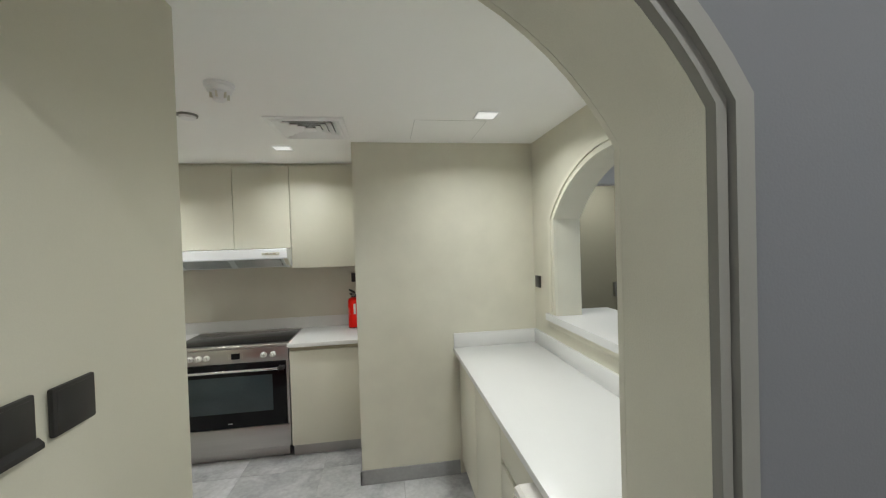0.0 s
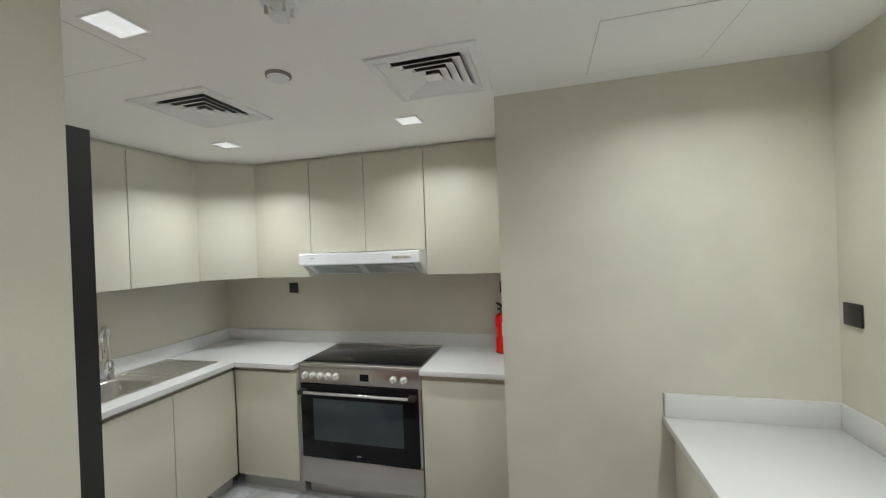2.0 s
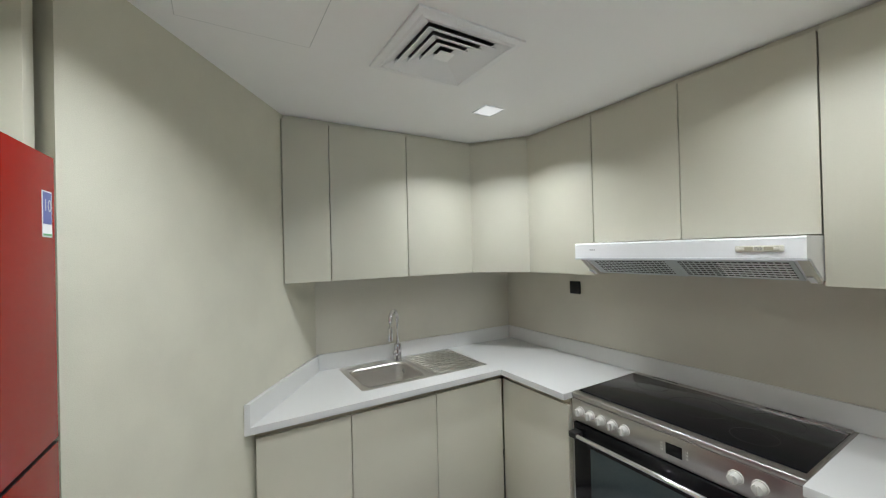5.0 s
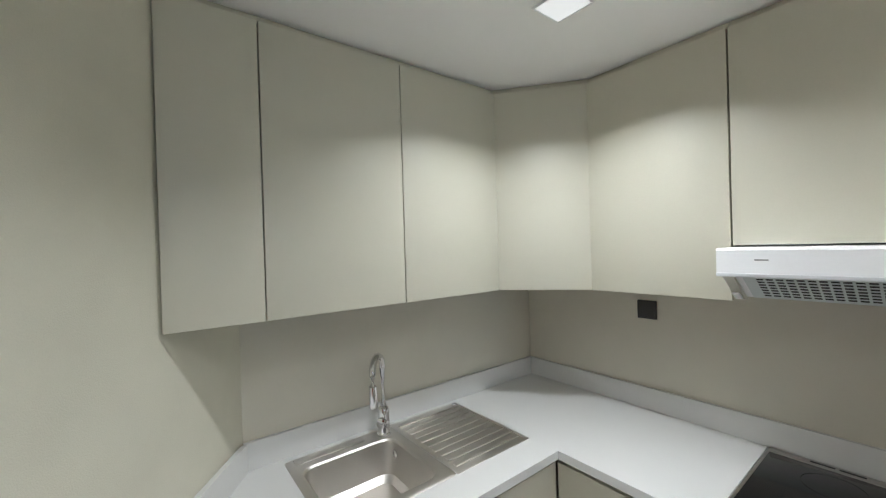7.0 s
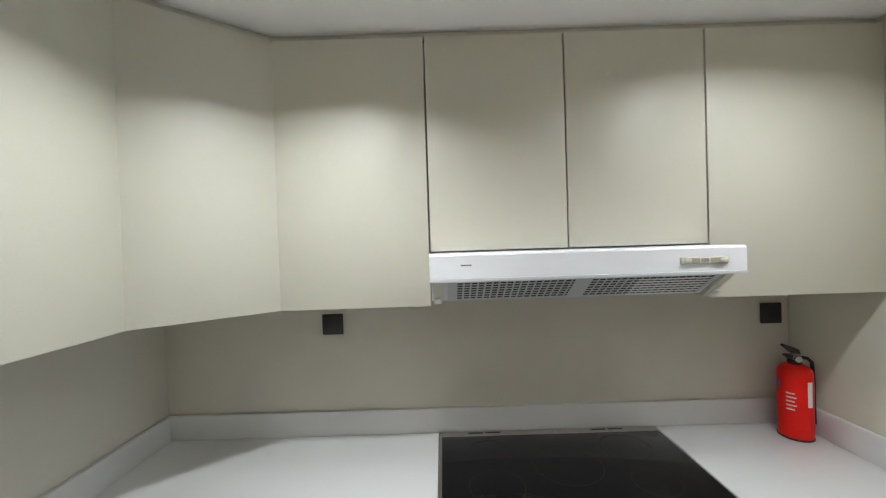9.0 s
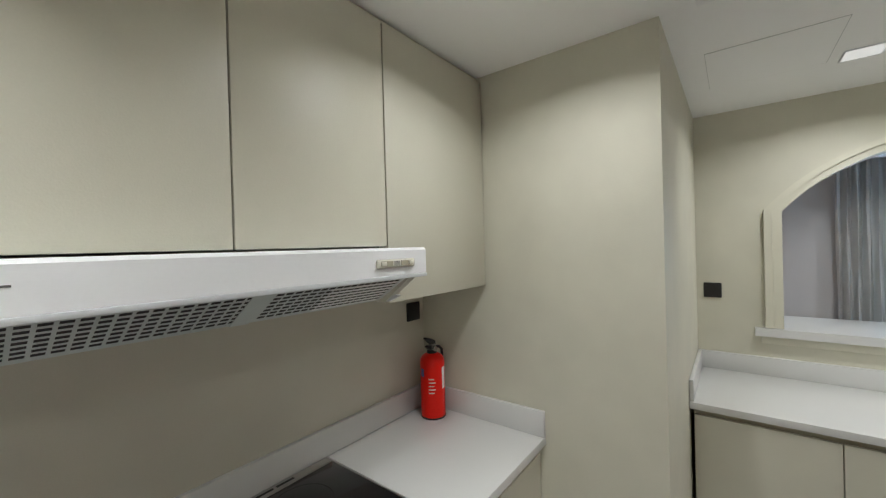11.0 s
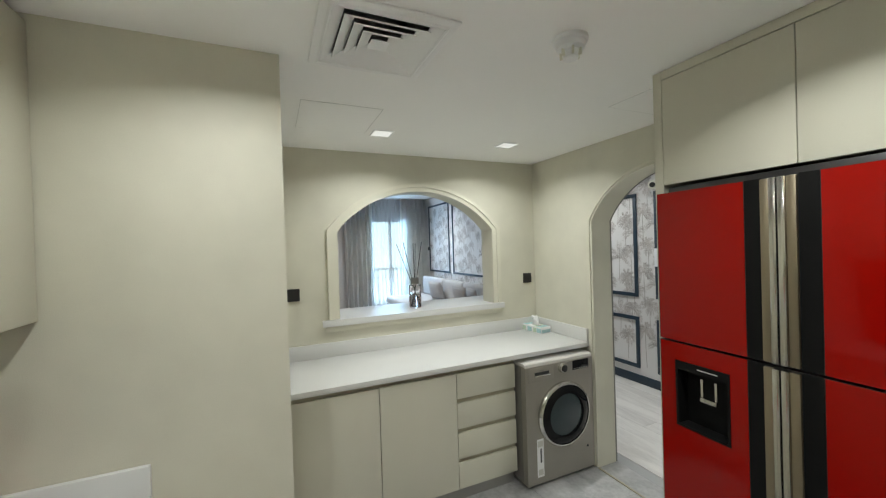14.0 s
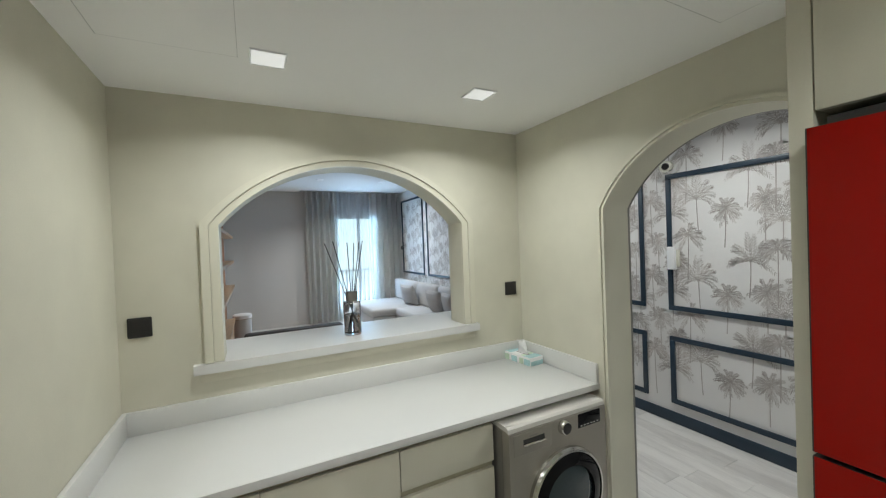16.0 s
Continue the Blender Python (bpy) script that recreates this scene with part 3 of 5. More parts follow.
def wall_cab(place, label, outline, doors, z_lo=WZ0, z_hi=WZ1):
    """outline: the carcass seen from above; doors: (p, q) ends of each door's outer face."""
    c = thing("wall_cabinet", place, label, "cabinet", "wall cabinets")
    part("body", prism(nb(), outline, "z", z_lo + 0.002, z_hi), LAMINATE, c)
    front = [(WX - 0.005 if abs(a - WX + IN) < 1e-4 else a, WY + 0.005 if abs(b - WY - IN) < 1e-4 else b) for a, b in outline]
    part("top_filler", prism(nb(), front, "z", z_hi + 0.002, CEIL - 0.001), LAMINATE, c, "filler strip up to the ceiling")
    for p, q in doors:
        p, q = Vector(p), Vector(q)
        d = (q - p).normalized()
        n = Vector((d.y, -d.x))
        p, q = p + d * G, q - d * G
        bm = nb()
        L = (q - p).length
        m = Matrix(((d.x, -n.x, 0, p.x), (d.y, -n.y, 0, p.y), (0, 0, 1, 0), (0, 0, 0, 1)))
        box(bm, 0, L, 0, DT, z_lo, z_hi, 0.0015, m)
        part("door", bm, LAMINATE, c)
    return c


KHAKI = "khaki laminate handleless wall cabinet"
# along the sink wall, doors face +x (drawn from high y to low y)
wall_cab((-3.1, 3.17, WZ0), KHAKI + " filler beside the slanting wall", [(WX - IN, 3.062), (WX - IN, 3.292), (XL + 0.008, 3.292), (XL + 0.008, diag(XL) + 0.01)], [((WX, 3.292), (WX, diag(WX) - 0.004))])
wall_cab((-3.1, 3.53, WZ0), KHAKI + " above the sink", [(WX - IN, 3.292), (WX - IN, 3.766), (XL + 0.008, 3.766), (XL + 0.008, 3.292)], [((WX, 3.766), (WX, 3.292))])
wall_cab((-3.1, 4.0, WZ0), KHAKI + " above the draining board", [(WX - IN, 3.766), (WX - IN, 4.258), (XL + 0.008, 4.258), (XL + 0.008, 3.766)], [((WX, 4.258), (WX, 3.766))])
wall_cab((-3.0, 4.6, WZ0), KHAKI + " set across the corner", [(WX - IN, 4.259), (-2.616, WY + IN), (-2.616, YB - 0.008), (XL + 0.008, YB - 0.008), (XL + 0.008, 4.259)], [((-2.616, WY), (WX, 4.258))])
wall_cab((-2.37, 4.69, WZ0), KHAKI + " beside the cooker hood", [(-2.615, WY + IN), (-2.122, WY + IN), (-2.122, YB - 0.008), (-2.615, YB - 0.008)], [((-2.122, WY), (-2.615, WY))])
wall_cab((-1.67, 4.69, 1.69), KHAKI + " above the cooker hood", [(-2.121, WY + IN), (-1.221, WY + IN), (-1.221, YB - 0.008), (-2.121, YB - 0.008)], [((-1.673, WY), (-2.121, WY)), ((-1.221, WY), (-1.673, WY))], 1.684)
wall_cab((-0.93, 4.69, WZ0), KHAKI + " beside the pillar", [(-1.220, WY + IN), (XP - 0.003, WY + IN), (XP - 0.003, YB - 0.008), (-1.220, YB - 0.008)], [((XP - 0.003, WY), (-1.220, WY))])


# ---- cooker ----
cooker = thing("cooker", (-1.67, 4.57, 0), "stainless steel range cooker with black ceramic hob and oven", "cooker")
FY = 4.285
part("body", box(nb(), KX0, KX1, FY + 0.03, YB - 0.03, 0.1, 0.9, 0.003), STEEL, cooker)
part("plinth", box(nb(), KX0 + 0.03, KX1 - 0.03, FY + 0.05, FY + 0.07, 0.005, 0.1, 0.002), STEEL, cooker, "steel plinth")
for sx in (KX0 + 0.06, KX1 - 0.06):
    for sy in (FY + 0.1, YB - 0.08):
        part("foot", rod(nb(), (sx, sy, 0), (sx, sy, 0.1), 0.02), BLACK, cooker)
part("hob_rim", box(nb(), KX0 - 0.001, KX1 + 0.001, FY, YB - 0.03, 0.9, 0.925, 0.006, seg=3), STEEL, cooker)
hob = part("hob", box(nb(), KX0 + 0.012, KX1 - 0.012, FY + 0.045, YB - 0.07, 0.9252, 0.930, 0.001), BLACK_GLASS, cooker, "black ceramic glass hob")
for hx, hy, hr in ((-1.93, 4.47, 0.09), (-1.93, 4.68, 0.075), (-1.42, 4.47, 0.075), (-1.42, 4.68, 0.09), (-1.67, 4.58, 0.12)):
    bm = nb()
    n = 40
    ro, ri = hr, hr - 0.0018
    vo = [bm.verts.new((hx + ro * math.cos(2 * math.pi * k / n), hy + ro * math.sin(2 * math.pi * k / n), 0.9304)) for k in range(n)]
    vi = [bm.verts.new((hx + ri * math.cos(2 * math.pi * k / n), hy + ri * math.sin(2 * math.pi * k / n), 0.9304)) for k in range(n)]
    for k in range(n):
        bm.faces.new((vo[k], vo[(k + 1) % n], vi[(k + 1) % n], vi[k]))
    part("heating_zone_ring", bm, HOB_PRINT, hob)
part("vent_strip", box(nb(), KX0 + 0.01, KX1 - 0.01, YB - 0.068, YB - 0.032, 0.9252, 0.932, 0.002), STEEL, cooker)
for vx in (-1.97, -1.90, -1.47, -1.40):
    part("vent_slot", box(nb(), vx - 0.03, vx + 0.03, YB - 0.055, YB - 0.045, 0.9315, 0.9325), GREY_DARK, cooker)
panel = part("control_panel", box(nb(), KX0 + 0.002, KX1 - 0.002, FY - 0.002, FY + 0.03, 0.79, 0.899, 0.003), STEEL, cooker)
for kx in (-2.062, -2.003, -1.944, -1.885, -1.826, -1.408, -1.338):
    bm = nb()
    m = pose(kx, FY - 0.002, 0.845, 90, 0, 0)
    lathe(bm, [(0.024, 0), (0.024, 0.004), (0.019, 0.006), (0.018, 0.026), (0.016, 0.029), (0.0, 0.029)][:5], m, 24)
    k = part("knob", bm, KNOB, panel, "pale grey control knob")
    part("grip", box(nb(), kx - 0.004, kx + 0.004, FY - 0.04, FY - 0.028, 0.829, 0.861, 0.002), KNOB, panel)
part("display", box(nb(), -1.648, -1.585, FY - 0.005, FY - 0.002, 0.822, 0.868, 0.001), BLACK_GLASS, panel, "black clock display")
for i, dx in enumerate((-1.665, -1.568)):
    for dz in (0.832, 0.845, 0.858):
        part("button", box(nb(), dx - 0.004, dx + 0.004, FY - 0.0035, FY - 0.002, dz - 0.003, dz + 0.003), KNOB, panel)
odoor = part("oven_door", box(nb(), KX0 + 0.018, KX1 - 0.022, FY - 0.012, FY + 0.028, 0.285, 0.785, 0.004), BLACK_GLASS, cooker, "black glass oven door")
part("window", box(nb(), KX0 + 0.115, KX1 - 0.125, FY - 0.0135, FY - 0.012, 0.405, 0.69, 0.0004), OVEN_GLASS, odoor, "tinted oven window")
part("badge", box(nb(), -1.685, -1.655, FY - 0.0132, FY - 0.012, 0.318, 0.326), SILVER, odoor, "small plain silver badge")
part("handle", tube(nb(), [(KX0 + 0.06, FY - 0.052, 0.742), (KX1 - 0.06, FY - 0.052, 0.742)], 0.0105, 16), CHROME, odoor, "polished bar handle")
for hx in (KX0 + 0.05, KX1 - 0.05):
    part("handle_bracket", box(nb(), hx - 0.022, hx + 0.022, FY - 0.064, FY - 0.011, 0.728, 0.757, 0.004), BLACK, odoor)
part("side_trim", box(nb(), KX1 - 0.02, KX1 - 0.002, FY - 0.006, FY + 0.028, 0.285, 0.785, 0.002), STEEL, cooker)
part("side_trim", box(nb(), KX0 + 0.002, KX0 + 0.016, FY - 0.006, FY + 0.028, 0.285, 0.785, 0.002), STEEL, cooker)
part("drawer", box(nb(), KX0 + 0.002, KX1 - 0.002, FY - 0.008, FY + 0.028, 0.105, 0.28, 0.003), STEEL, cooker)

# ---- cooker hood ----
hood = thing("cooker_hood", (-1.67, 4.6, 1.52), "white slimline cooker hood with slotted grease filters", "cooker hood")
HX0, HX1, HY = -2.119, -1.221, 4.342
HL, HB, HU = 1.600, 1.524, 1.679     # underside of the front rail, lowest edge, top
part("body", prism(nb(), [(HY, HL + 0.008), (HY, HU - 0.007), (HY + 0.008, HU), (YB - 0.008, HU), (YB - 0.008, HB), (4.50, HB), (HY + 0.035, HL + 0.002)], "x", HX0, HX1), WHITE_PLASTIC, hood)
part("rail", box(nb(), HX0 - 0.001, HX1 + 0.001, HY - 0.003, HY + 0.012, HL - 0.003, HL + 0.0075, 0.002), ALU, hood, "pale metal edge rail")
s = Vector((0, 4.50 - (HY + 0.035), HB - HL - 0.002))
sl = s.length
ang = math.degrees(math.atan2(s.z, s.y))
fm = pose(0, HY + 0.035, HL + 0.002, ang, 0, 0)
for c0, c1 in ((HX0 + 0.05, -1.672), (-1.668, HX1 - 0.045)):
    filt = part("grease_filter", box(nb(), c0, c1, 0.006, sl - 0.004, -0.0035, -0.0005, 0.0, fm), FILTER, hood, "dull grey metal slotted filter")
    bm = nb()
    for i in range(17):
        for j in range(7):
            x, y = c0 + 0.030 + i * 0.0214, 0.016 + j * 0.0168
            box(bm, x, x + 0.0155, y, y + 0.0078, -0.0042, -0.0034, 0.0, fm)
    tagged(part("filter_slot", bm, GREY_DARK, filt, "rows of dark slots"), kind="stuff")
# pale strips between the slots of the filter beside the switches
for j in range(7):
    y = 0.016 + j * 0.0168
    part("pale_strip", box(nb(), -1.50, HX1 - 0.062, y + 0.0083, y + 0.0163, -0.0048, -0.0043, 0.0, fm), WHITE_METAL, hood, "pale strip between the filter slots")
part("filter_divider", box(nb(), -1.69, -1.65, 0.004, sl - 0.003, -0.0052, -0.0036, 0.0, fm), FILTER, hood)
for bx_ in (HX0 + 0.006, HX1 - 0.032):
    part("end_bracket", prism(nb(), [(HY + 0.03, HL - 0.002), (HY + 0.05, HL - 0.002), (4.515, HB + 0.005), (4.515, HB - 0.009), (4.485, HB - 0.009)], "x", bx_, bx_ + 0.026), CREAM_PLASTIC, hood)
    part("bracket_clip", prism(nb(), [(4.44, HB + 0.018), (4.475, HB + 0.002), (4.475, HB - 0.006), (4.43, HB + 0.014)], "x", bx_ + 0.005, bx_ + 0.021), WHITE_PLASTIC, hood)
sw = part("switch_panel", box(nb(), -1.412, -1.275, HY - 0.006, HY + 0.001, 1.628, 1.650, 0.005, seg=3), CREAM_PLASTIC, hood, "cream switch panel")
for sx in (-1.379, -1.308):
    part("switch_slot", box(nb(), sx - 0.020, sx + 0.020, HY - 0.0068, HY - 0.0058, 1.6325, 1.6455), LAMINATE_DARK, sw)
for sx in (-1.392, -1.293):
    part("switch", box(nb(), sx - 0.009, sx + 0.009, HY - 0.011, HY - 0.0062, 1.634, 1.644, 0.002), CREAM_PLASTIC, sw)
for k in range(4):
    part("print_line", box(nb(), -1.354, -1.334, HY - 0.0066, HY - 0.0058, 1.634 + k * 0.003, 1.6352 + k * 0.003), INK, sw)
part("badge", box(nb(), -2.03, -2.0, HY - 0.0012, HY + 0.001, 1.644, 1.647), INK, hood, "small plain badge")

# ---- sink and tap ----
SX0, SX1, SY0, SY1 = -3.205, -2.735, 3.397, 4.218
sink = thing("sink", (-3.0, 3.82, TOP), "stainless steel inset sink with ribbed draining board", "sink")
bm = nb()
zt = TOP + 0.004


def rrect(x0, x1, y0, y1, r, z, n=6):
    out = []
    for cx, cy, a in ((x1 - r, y1 - r, 0), (x0 + r, y1 - r, 90), (x0 + r, y0 + r, 180), (x1 - r, y0 + r, 270)):
        for i in range(n + 1):
            t = radians(a + 90 * i / n)
            out.append((cx + r * math.cos(t), cy + r * math.sin(t), z))
    return out


def loft(bm, rings, cap=True):
    rv = [[bm.verts.new(p) for p in r] for r in rings]
    for a, b in zip(rv, rv[1:]):
        n = len(a)
        for k in range(n):
            bm.faces.new((a[k], a[(k + 1) % n], b[(k + 1) % n], b[k]))
    if cap:
        bm.faces.new(rv[-1])
    return rv


# rim frame round the bowl, then the bowl itself
loft(bm, [rrect(SX0, SX1, SY0, 3.845, 0.02, TOP + 0.0005), rrect(SX0 + 0.006, SX1 - 0.006, SY0 + 0.006, 3.839, 0.018, zt), rrect(BX0 + 0.002, BX1 - 0.002, BY0 + 0.004, BY1 - 0.004, 0.05, zt - 0.0005),
          rrect(BX0 + 0.008, BX1 - 0.008, BY0 + 0.01, BY1 - 0.01, 0.05, zt - 0.008), rrect(BX0 + 0.02, BX1 - 0.02, BY0 + 0.022, BY1 - 0.022, 0.045, TOP - 0.13), rrect(BX0 + 0.045, BX1 - 0.045, BY0 + 0.045, BY1 - 0.045, 0.04, TOP - 0.15)])
part("bowl", bm, STEEL_SINK, sink)
bm = nb()
box(bm, SX0, SX1, 3.846, SY1, TOP + 0.0005, TOP + 0.003, 0.001)
part("draining_board", bm, STEEL_SINK, sink)
for i in range(10):
    rx = SX0 + 0.042 + i * 0.0428
    part("drainer_rib", box(nb(), rx - 0.0095, rx + 0.0095, 3.866, SY1 - 0.026, TOP + 0.0025, TOP + 0.0085, 0.0028), STEEL_SINK, sink)
part("drainer_cap", lathe(nb(), [(0.013, 0), (0.013, 0.002), (0.009, 0.0035)], pose(SX0 + 0.019, SY1 - 0.022, TOP + 0.003), 20), CHROME, sink, "small round chrome cap")
part("drainer_edge", box(nb(), SX0 + 0.003, SX1 - 0.003, SY1 - 0.014, SY1 - 0.002, TOP + 0.002, TOP + 0.006, 0.002), STEEL_SINK, sink)
part("tap_ledge_rib", box(nb(), SX0 + 0.012, SX0 + 0.055, SY0 + 0.03, 3.70, TOP + 0.0035, TOP + 0.0065, 0.0025), STEEL_SINK, sink)
part("overflow", lathe(nb(), [(0.017, 0), (0.017, 0.003), (0.012, 0.004), (0.011, 0.002)], pose(BX0 + 0.055, BY1 - 0.0165, TOP - 0.045, 90, 0, 0), 20), CHROME, sink)
part("drain", lathe(nb(), [(0.035, 0), (0.035, 0.003), (0.026, 0.004), (0.022, 0.001)], pose(-2.944, 3.615, TOP - 0.1505), 24), CHROME, sink)
TX, TY = -3.150, 3.787
tap = thing("kitchen_tap", (TX, TY, TOP + 0.004), "chrome swan-neck mixer tap behind the sink bowl", "tap")
part("base", lathe(nb(), [(0.029, 0), (0.029, 0.006), (0.0245, 0.012), (0.0245, 0.10), (0.021, 0.112), (0.014, 0.118)], pose(TX, TY, TOP + 0.004), 28), CHROME, tap)
pts = [(TX, TY, TOP + 0.11), (TX, TY, TOP + 0.285)]
dx, dy = 0.66, -0.751
for i in range(1, 15):
    a = math.pi * i / 14
    rr = 0.054
    pts.append((TX + dx * (rr - rr * math.cos(a)), TY + dy * (rr - rr * math.cos(a)), TOP + 0.285 + rr * 1.1 * math.sin(a)))
pts.append((TX + dx * 0.108, TY + dy * 0.108, TOP + 0.240))
part("spout", tube(nb(), pts, 0.0135, 18), CHROME, tap)
part("nozzle", lathe(nb(), [(0.0125, 0.0), (0.0165, 0.003), (0.0170, 0.055), (0.0150, 0.085)], Matrix.Translation((TX + dx * 0.108, TY + dy * 0.108, TOP + 0.158)), 24), CHROME, tap, "pull-out chrome nozzle")
part("lever", tube(nb(), [(TX + 0.018, TY - 0.006, TOP + 0.065), (TX + 0.045, TY - 0.012, TOP + 0.06), (TX + 0.075, TY - 0.02, TOP + 0.085)], [0.011, 0.009, 0.005], 14), CHROME, tap)
part("lever_cap", lathe(nb(), [(0.0205, 0.018), (0.0215, 0.022), (0.0205, 0.034), (0.012, 0.038)], Matrix.Translation((TX, TY, TOP + 0.062)) @ Vector((dx, dy, 0)).to_track_quat("Z", "Y").to_matrix().to_4x4(), 24), CHROME, tap)

# ---- fridge and its surround ----
surround = thing("fridge_surround", (-1.5, 2.1, 0), "khaki laminate surround and cupboard over the fridge", "cabinet")
FS = 2.345
part("side_panel", box(nb(), XF - 0.038, XF, YA2 + 0.001, FS, 0, CEIL - 0.002, 0.0015), LAMINATE, surround)
part("side_panel", box(nb(), -2.016, -1.955, YA + 0.062, FS + 0.045, 0, CEIL - 0.002, 0.0015), LAMINATE, surround)
part("top_rail", box(nb(), -1.954, XF - 0.039, FS - 0.02, FS, 2.362, CEIL - 0.002, 0.0015), LAMINATE, surround)
# carcass behind the doors, shade of the gaps put into its colour
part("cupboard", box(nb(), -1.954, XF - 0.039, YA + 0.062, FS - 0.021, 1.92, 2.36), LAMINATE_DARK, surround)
for a, b in ((-1.953, -1.503), (-1.5, XF - 0.041)):
    part("door", box(nb(), a, b, FS - 0.018, FS + 0.002, 1.917, 2.358, 0.0015), LAMINATE, surround)

fridge = thing("fridge", (-1.5, 2.1, 0), "red glass four-door fridge with black and silver centre handles", "fridge")
FX0, FX1, FF = -1.915, -1.056, 2.400
FM = -1.4865
FTOP, FSPLIT = 1.876, 1.277
part("body", box(nb(), FX0 + 0.005, FX1 - 0.005, YA + 0.08, FF - 0.065, 0.03, FTOP + 0.028, 0.004), BLACK, fridge)
part("kick_strip", box(nb(), FX0 + 0.01, FX1 - 0.01, FF - 0.08, FF - 0.066, 0.002, 0.045), BLACK, fridge)
for zl, zh, upper in ((FSPLIT + 0.004, FTOP, True), (0.05, FSPLIT - 0.004, False)):
    for a, b, side in ((FM + 0.002, FX1, 1), (FX0, FM - 0.002, -1)):
        ea, eb = (a + 0.1, b) if side == 1 else (a, b - 0.1)
        dispenser = side == 1 and not upper
        ra, rb, za, zb = -1.328, -1.122, 0.942, 1.204
        bm, fm_ = nb(), nb()
        if dispenser:
            outline = [(a, zl), (b, zl), (b, zh), (a, zh), (a, 1.0001), (ra, 1.0001), (ra, zb), (rb, zb), (rb, za), (ra, za), (ra, 1.0), (a, 1.0)]
            prism(bm, outline, "y", FF - 0.06, FF - 0.0012)
            prism(fm_, [(ea if p[0] == a else b - 0.003 if p[0] == b else p[0], p[1]) for p in outline], "y", FF - 0.001, FF)
        else:
            box(bm, a, b, FF - 0.06, FF - 0.0012, zl, zh)
            box(fm_, ea + (0.003 if side == -1 else 0), eb - (0.003 if side == 1 else 0), FF - 0.001, FF, zl + 0.001, zh - 0.001)
        d = part("door", bm, BLACK, fridge, "black edged door")
        part("glass_front", fm_, RED_GLASS, d, "glossy red glass front")
        if dispenser:
            wd = part("water_dispenser", box(nb(), ra + 0.001, rb - 0.001, FF - 0.058, FF - 0.054, za + 0.001, zb - 0.001), MATT_BLACK, fridge, "black recessed water dispenser")
            part("surround", prism(nb(), [(ra + 0.001, za + 0.001), (rb - 0.001, za + 0.001), (rb - 0.001, zb - 0.001), (ra + 0.001, zb - 0.001), (ra + 0.001, 1.0501), (ra + 0.010, 1.0501), (ra + 0.010, zb - 0.035),
                                          (rb - 0.010, zb - 0.035), (rb - 0.010, za + 0.010), (ra + 0.010, za + 0.010), (ra + 0.010, 1.05), (ra + 0.001, 1.05)], "y", FF - 0.0535, FF + 0.002), MATT_BLACK, wd)
            cx = -1.242
            bm = nb()
            box(bm, cx + 0.021, cx + 0.031, FF - 0.020, FF - 0.016, 1.068, 1.150, 0.001), box(bm, cx - 0.031, cx - 0.021, FF - 0.020, FF - 0.016, 1.068, 1.150, 0.001)
            box(bm, cx - 0.0309, cx + 0.0309, FF - 0.0195, FF - 0.010, 1.064, 1.080, 0.002)
            part("paddle", bm, SILVER, wd, "silver U-shaped dispenser paddle")
            part("print_bar", box(nb(), cx - 0.045, cx + 0.03, FF + 0.002, FF + 0.0026, 1.185, 1.189), KNOB, wd)
        s0 = FM + side * 0.002
        s1, s2, s3 = FM + side * 0.022, FM + side * 0.049, FM + side * 0.100
        part("black_strip", box(nb(), s2 + side * 0.0005, s3 - side * 0.0005, FF - 0.001, FF - 0.0002, zl, zh), MATT_BLACK, d, "black strip beside the handle")
        part("handle", box(nb(), s1, s2, FF - 0.001, FF + 0.012, zl + 0.004, zh - 0.004, 0.004), CHAMPAGNE, d, "champagne metal handle strip")
        part("handle_edge", box(nb(), s0, s1, FF - 0.001, FF + 0.017, zl + 0.004, zh - 0.004, 0.002), SILVER, d, "polished silver handle edge")
st = part("energy_sticker", box(nb(), -1.896, -1.853, FF + 0.0002, FF + 0.001, 1.705, 1.80), PAPER, fridge, "white and blue number sticker")
part("sticker_print", box(nb(), -1.893, -1.856, FF + 0.001, FF + 0.0016, 1.732, 1.797), BLUE, st)
part("sticker_print", box(nb(), -1.893, -1.856, FF + 0.001, FF + 0.0016, 1.708, 1.712), GREENSTRIP, st)
tc = bpy.data.curves.new("sticker_number", "FONT")
tc.body, tc.size, tc.align_x = "10", 0.036, "CENTER"
tob = new("sticker_number_source", tc)
bpy.context.view_layer.update()
tme = bpy.data.meshes.new_from_object(tob)
bpy.data.objects.remove(tob)
tme.materials.append(KNOB)
num = new("sticker_number", tme)
num.parent = st
num.matrix_basis = pose(-1.8745, FF + 0.0019, 1.758, 90, 0, 180)

# the fridge stands a little askew in its niche
pv = Matrix.Translation((FX1, FF, 0))
fridge.matrix_basis = pv @ Matrix.Rotation(radians(-3.2), 4, "Z") @ pv.inverted() @ fridge.matrix_basis

# ---- washing machine ----
wm = thing("washing_machine", (0.35, 2.02, 0), "graphite front-loading washing machine under the worktop", "washing machine")
MX, MY0, MY1, MZ = -0.022, 1.738, 2.338, 0.866
part("body", prism(nb(), [(MX, 0.03), (MX, MZ - 0.03), (MX + 0.016, MZ - 0.0215), (XW - 0.06, MZ - 0.0215), (XW - 0.06, 0.03)], "y", MY0, MY1), WASHER, wm)
part("lid", prism(nb(), [(MX + 0.003, MZ - 0.0255), (MX + 0.006, MZ - 0.008), (MX + 0.018, MZ), (XW - 0.06, MZ), (XW - 0.06, MZ - 0.021), (MX + 0.017, MZ - 0.021)], "y", MY0 - 0.001, MY1 + 0.001), GRAPHITE_TOP, wm, "pale flat lid")
